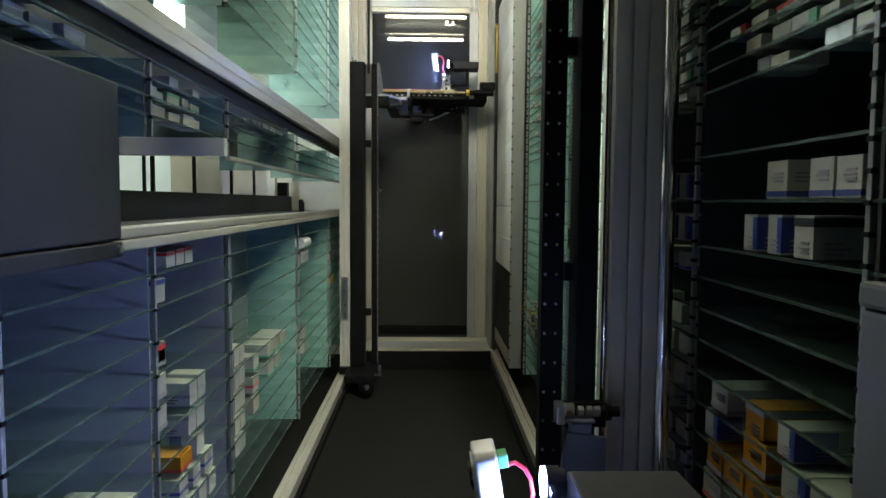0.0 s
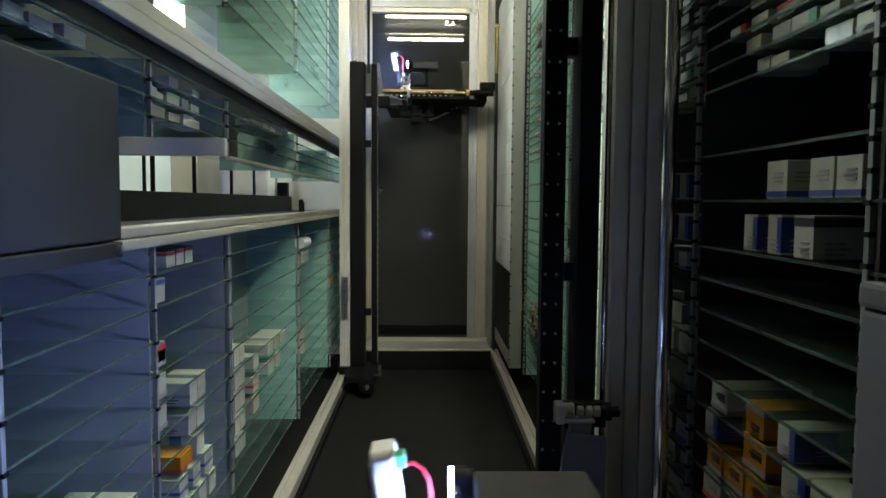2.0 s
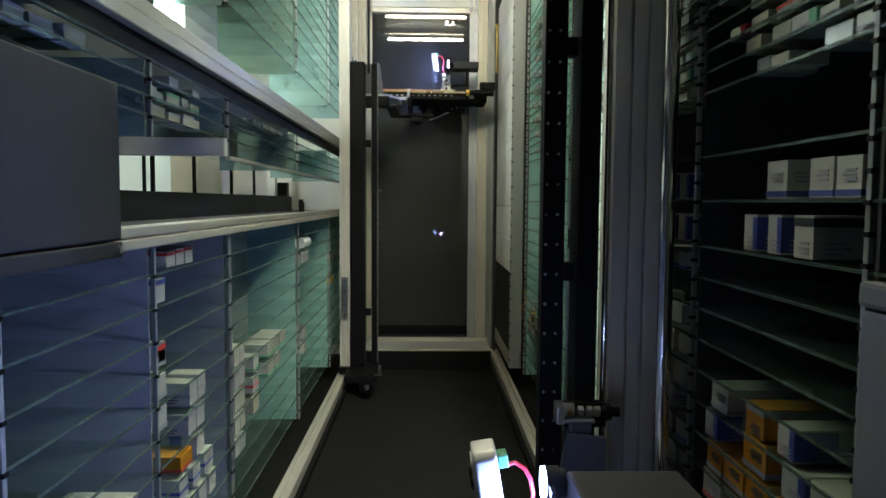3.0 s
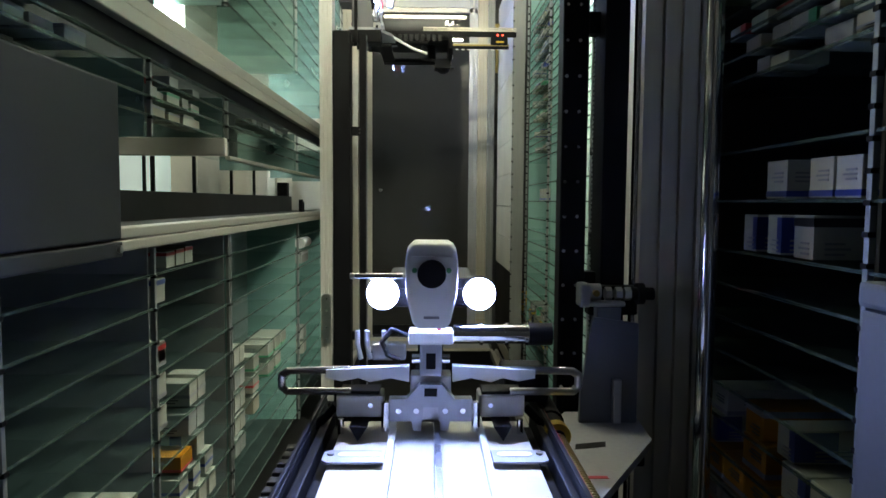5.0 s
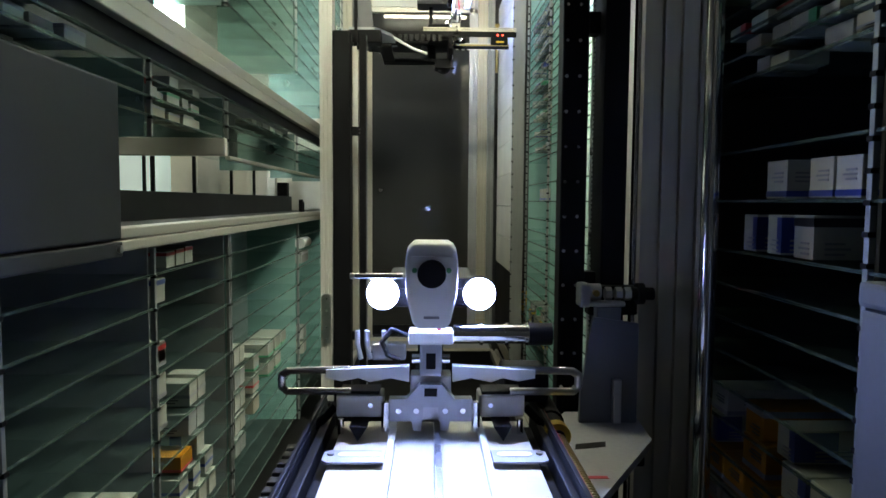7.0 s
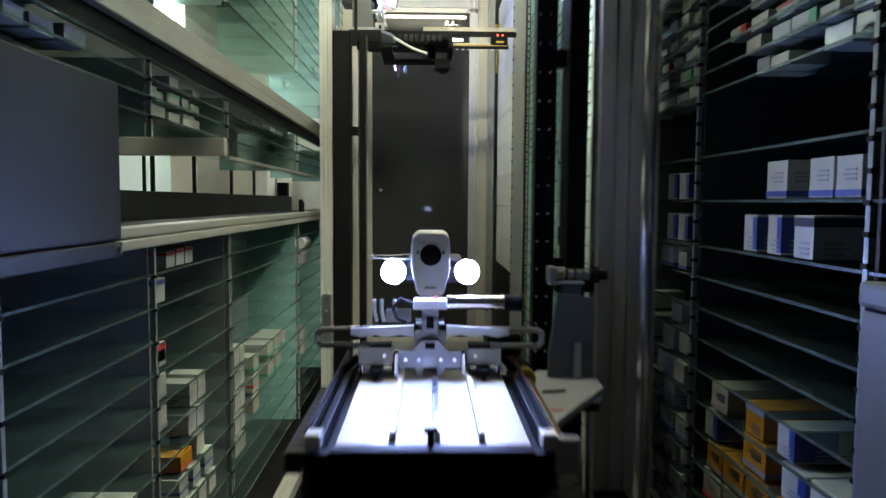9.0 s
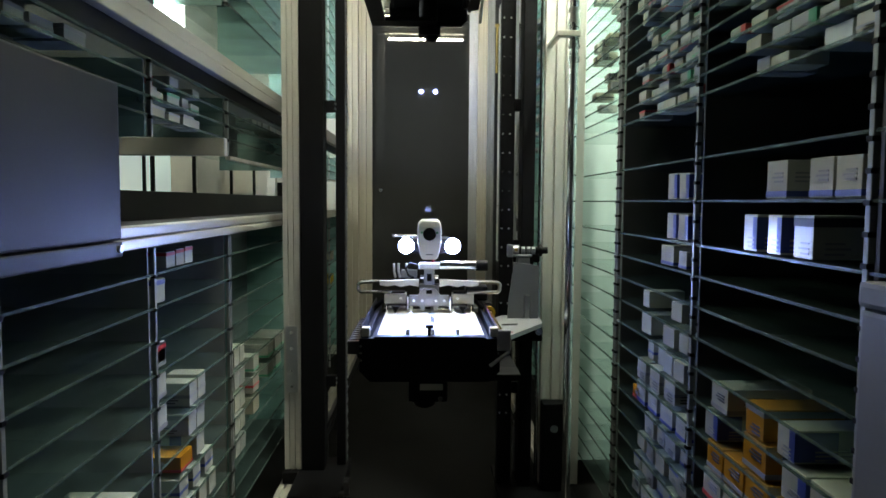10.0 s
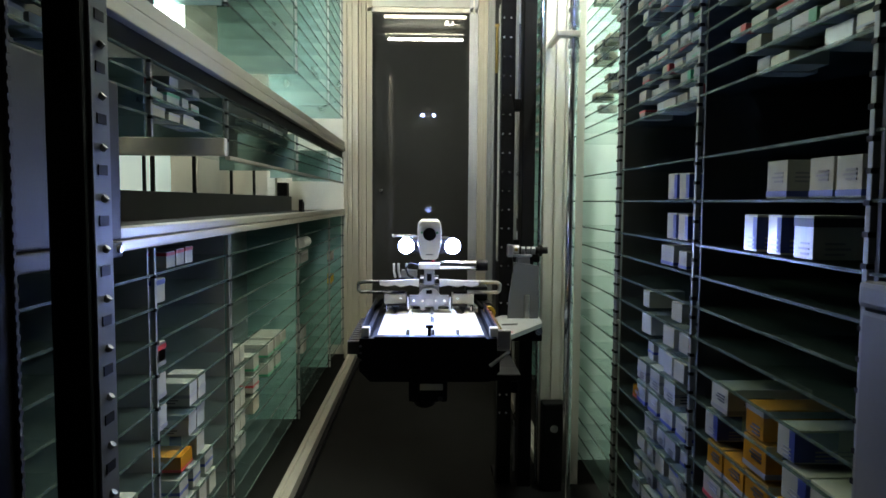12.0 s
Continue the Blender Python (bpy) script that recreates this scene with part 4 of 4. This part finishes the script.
    part("red_cable", wire, RED, head, "looped red cable", True)
    part("cover", B(-0.058, 0.058, 0.031, 0.175, 0.150, 0.190, bevel=0.005), COVER, g, "long dark cover box")
    part("cover_arm", B(-0.02, 0.02, 0.0205, 0.12, 0.06, 0.0695, bevel=0.002), BLACK, g)
    part("cover_post", B(-0.018, 0.018, 0.10, 0.118, 0.0697, 0.1478, bevel=0.002), BLACK, g)
    mb = R((0.0285, 0.0, 0.121), (0.125, 0.0, 0.121), 0.0125, 20)
    for x in (0.062, 0.094, 0.12):
        rod(mb, (x, 0, 0.121), (x + 0.004, 0, 0.121), 0.0145, 20)
    cyl = part("cylinder", mb, CHROME, g, "bright pneumatic cylinder", True)
    part("cylinder_cap", R((0.125, 0, 0.121), (0.155, 0, 0.121), 0.0145, 20), BLACK, cyl, "", True)
    for i, x in enumerate((-0.094, -0.082, -0.060)):
        part("hose", tube_path(bmesh.new(), [(x, 0.0, 0.125), (x, 0.004, 0.105), (x + 0.004, 0.006, 0.087)], 0.0033), PLASTIC, g, "pale air hose", True)
    wires = tube_path(bmesh.new(), [(-0.029, -0.008, 0.12), (-0.05, -0.01, 0.128), (-0.062, -0.01, 0.112), (-0.055, -0.008, 0.095), (-0.04, -0.006, 0.088)], 0.003)
    part("wires", wires, RUBBER, g, "curled black wires", True)
    part("valve_block", B(-0.075, -0.032, -0.004, 0.016, 0.087, 0.108, bevel=0.003), STEEL, g, "small valve block")
    part("antenna", R((-0.095, -0.074, 0.203), (-0.034, -0.074, 0.203), 0.0035, 10), STEEL, g)

    # push plates that lie on the table before the gripper
    def slotted(x0, x1):
        out = [(x0 + 0.006, -0.018), (x1, -0.018), (x1, 0.018), (x0 + 0.006, 0.018), (x0, 0.012), (x0, -0.012)] if x0 < 0 else \
              [(x0, -0.018), (x1 - 0.006, -0.018), (x1, -0.012), (x1, 0.012), (x1 - 0.006, 0.018), (x0, 0.018)]
        return prism(bmesh.new(), out, 0.0045, 0.0070, "z")

    def oval(x0, x1):
        ends = [(x1 - 0.007, -90), (x0 + 0.007, 90)]
        out = [(c + 0.007 * math.cos(radians(a + d)), 0.004 + 0.007 * math.sin(radians(a + d))) for c, a in ends for d in range(0, 181, 20)]
        return prism(bmesh.new(), out, 0.0071, 0.0078, "z")
    p = part("push_plate", slotted(-0.120, -0.0525), ANOD, t, "grey slotted push plate")
    q = part("push_plate_twin", slotted(0.0685, 0.130), ANOD, p)
    # Raised white ovals: the slots, with their bright glare in the colour.
    part("slot", oval(-0.104, -0.056), PLASTIC, p, "white oval for the slot and its bright glare")
    part("slot", oval(0.074, 0.114), PLASTIC, q, "white oval for the slot and its bright glare")
    for x, owner in ((-0.112, p), (0.122, q)):
        part("plate_screw", R((x, 0.004, 0.0071), (x, 0.004, 0.0095), 0.004, 10), STEEL, owner, "", True)
    return t, g, p, beam


mast_a, mast_b = near_mast(), far_mast()
REACH_A, REACH_B = 0.50, 0.45
lift_a, lift_b = carriage(REACH_A), carriage(REACH_B, False)
table_a, grip_a, push_a, beam_a = gripper_table(BLACK)
table_b, grip_b, push_b, beam_b = gripper_table(FRAME)


def motions():
    # mast position along the aisle, table height, table turn
    a = [(0.0, 1.285, 0.420, -90), (3.2, 1.285, 0.420, -90), (3.6, 1.25, 0.47, -70), (4.0, 1.18, 0.56, -40), (4.4, 1.125, 0.64, -8),
         (4.8, 1.115, 0.66, 0), (8.7, 1.115, 0.66, 0), (8.8, 1.14, 0.66, 0), (8.9, 1.23, 0.66, 0), (9.0, 1.39, 0.66, 0), (9.1, 1.54, 0.66, 0),
         (9.2, 1.68, 0.66, 0), (9.3, 1.81, 0.66, 0), (9.4, 1.92, 0.66, 0), (9.5, 2.0, 0.66, 0), (9.7, 2.05, 0.66, 0), (10.0, 2.06, 0.66, 0), (12.0, 2.06, 0.66, 0)]
    walk(mast_a, [(t, pose(0, y, 0)) for t, y, z, r in a])
    walk(lift_a, [(t, pose(0, y, z)) for t, y, z, r in a])
    walk(table_a, [(t, pose(0.005, y - REACH_A, z, 0, 0, r)) for t, y, z, r in a])
    b = [(0.0, 3.47, 1.55, -90), (3.2, 3.47, 1.55, -90), (3.6, 3.36, 1.60, -130), (4.0, 3.12, 1.66, -190), (4.4, 2.91, 1.71, -250),
         (4.8, 2.85, 1.73, -270), (9.0, 2.85, 1.73, -270), (9.2, 2.83, 1.73, -268), (9.4, 2.73, 1.73, -245), (9.5, 2.657, 1.73, -228), (9.6, 2.50, 1.73, -212), (9.8, 2.26, 1.73, -188),
         (10.0, 2.11, 1.73, -180), (10.2, 1.985, 1.73, -180), (10.5, 1.88, 1.73, -180), (10.7, 1.66, 1.73, -180), (10.8, 1.468, 1.73, -180), (10.9, 1.26, 1.73, -180), (11.0, 1.064, 1.73, -180),
         (11.1, 0.88, 1.73, -180), (11.2, 0.736, 1.73, -180), (11.35, 0.60, 1.73, -180), (11.5, 0.54, 1.73, -180), (11.7, 0.495, 1.73, -180), (12.0, 0.48, 1.73, -180)]
    walk(mast_b, [(t, pose(0, y, 0)) for t, y, z, r in b])
    walk(lift_b, [(t, pose(0, y + 0.05, z, 0, 0, 180)) for t, y, z, r in b])
    walk(table_b, [(t, pose(0.0, y + 0.05 + REACH_B, z, 0, 0, r)) for t, y, z, r in b])
    # the grippers slide out to the shelf and back
    walk(grip_a, [(t, pose(0, s, 0)) for t, s in ((0.0, 0.142), (0.1, 0.134), (0.2, 0.113), (0.3, 0.083), (0.4, 0.043), (0.5, 0.008), (0.6, -0.022), (0.8, -0.036), (1.8, -0.036), (1.9, -0.018), (2.0, 0.024), (2.1, 0.052), (2.2, 0.087), (2.3, 0.118), (2.4, 0.137),
                                                 (2.5, 0.142), (3.2, 0.142), (4.0, 0.19), (4.8, 0.25), (12.0, 0.25))])
    walk(push_a, [(t, pose(0, s, 0)) for t, s in ((0.0, 0.128), (7.2, 0.128), (8.0, 0.17), (8.8, 0.255), (12.0, 0.255))])
    walk(grip_b, [(t, pose(0, s, 0)) for t, s in ((0.0, 0.11), (0.3, 0.10), (0.5, 0.06), (0.8, -0.07), (1.0, -0.12), (2.1, -0.12), (2.3, -0.05), (2.5, 0.03), (2.8, 0.095), (3.0, 0.11), (3.2, 0.11), (4.0, 0.2), (4.8, 0.25),
                                                 (5.0, 0.25), (5.3, 0.20), (5.5, 0.13), (5.8, -0.03), (6.0, -0.09), (6.3, -0.12), (7.0, -0.12), (7.2, -0.10), (8.0, 0.02), (8.8, 0.2), (9.2, 0.25), (12.0, 0.25))])
    walk(beam_a, [(t, pose(0, s, 0)) for t, s in ((0.0, 0.0), (3.2, 0.0), (4.0, 0.14), (4.8, 0.19), (12.0, 0.19))])
    walk(beam_b, [(t, pose(0, s, 0)) for t, s in ((0.0, 0.0), (3.2, 0.0), (4.0, 0.1), (4.8, -0.12), (9.0, -0.12), (9.5, 0.05), (10.0, 0.19), (12.0, 0.19))])
    walk(push_b, [(t, pose(0, s, 0)) for t, s in ((0.0, 0.255), (12.0, 0.255))])


motions()
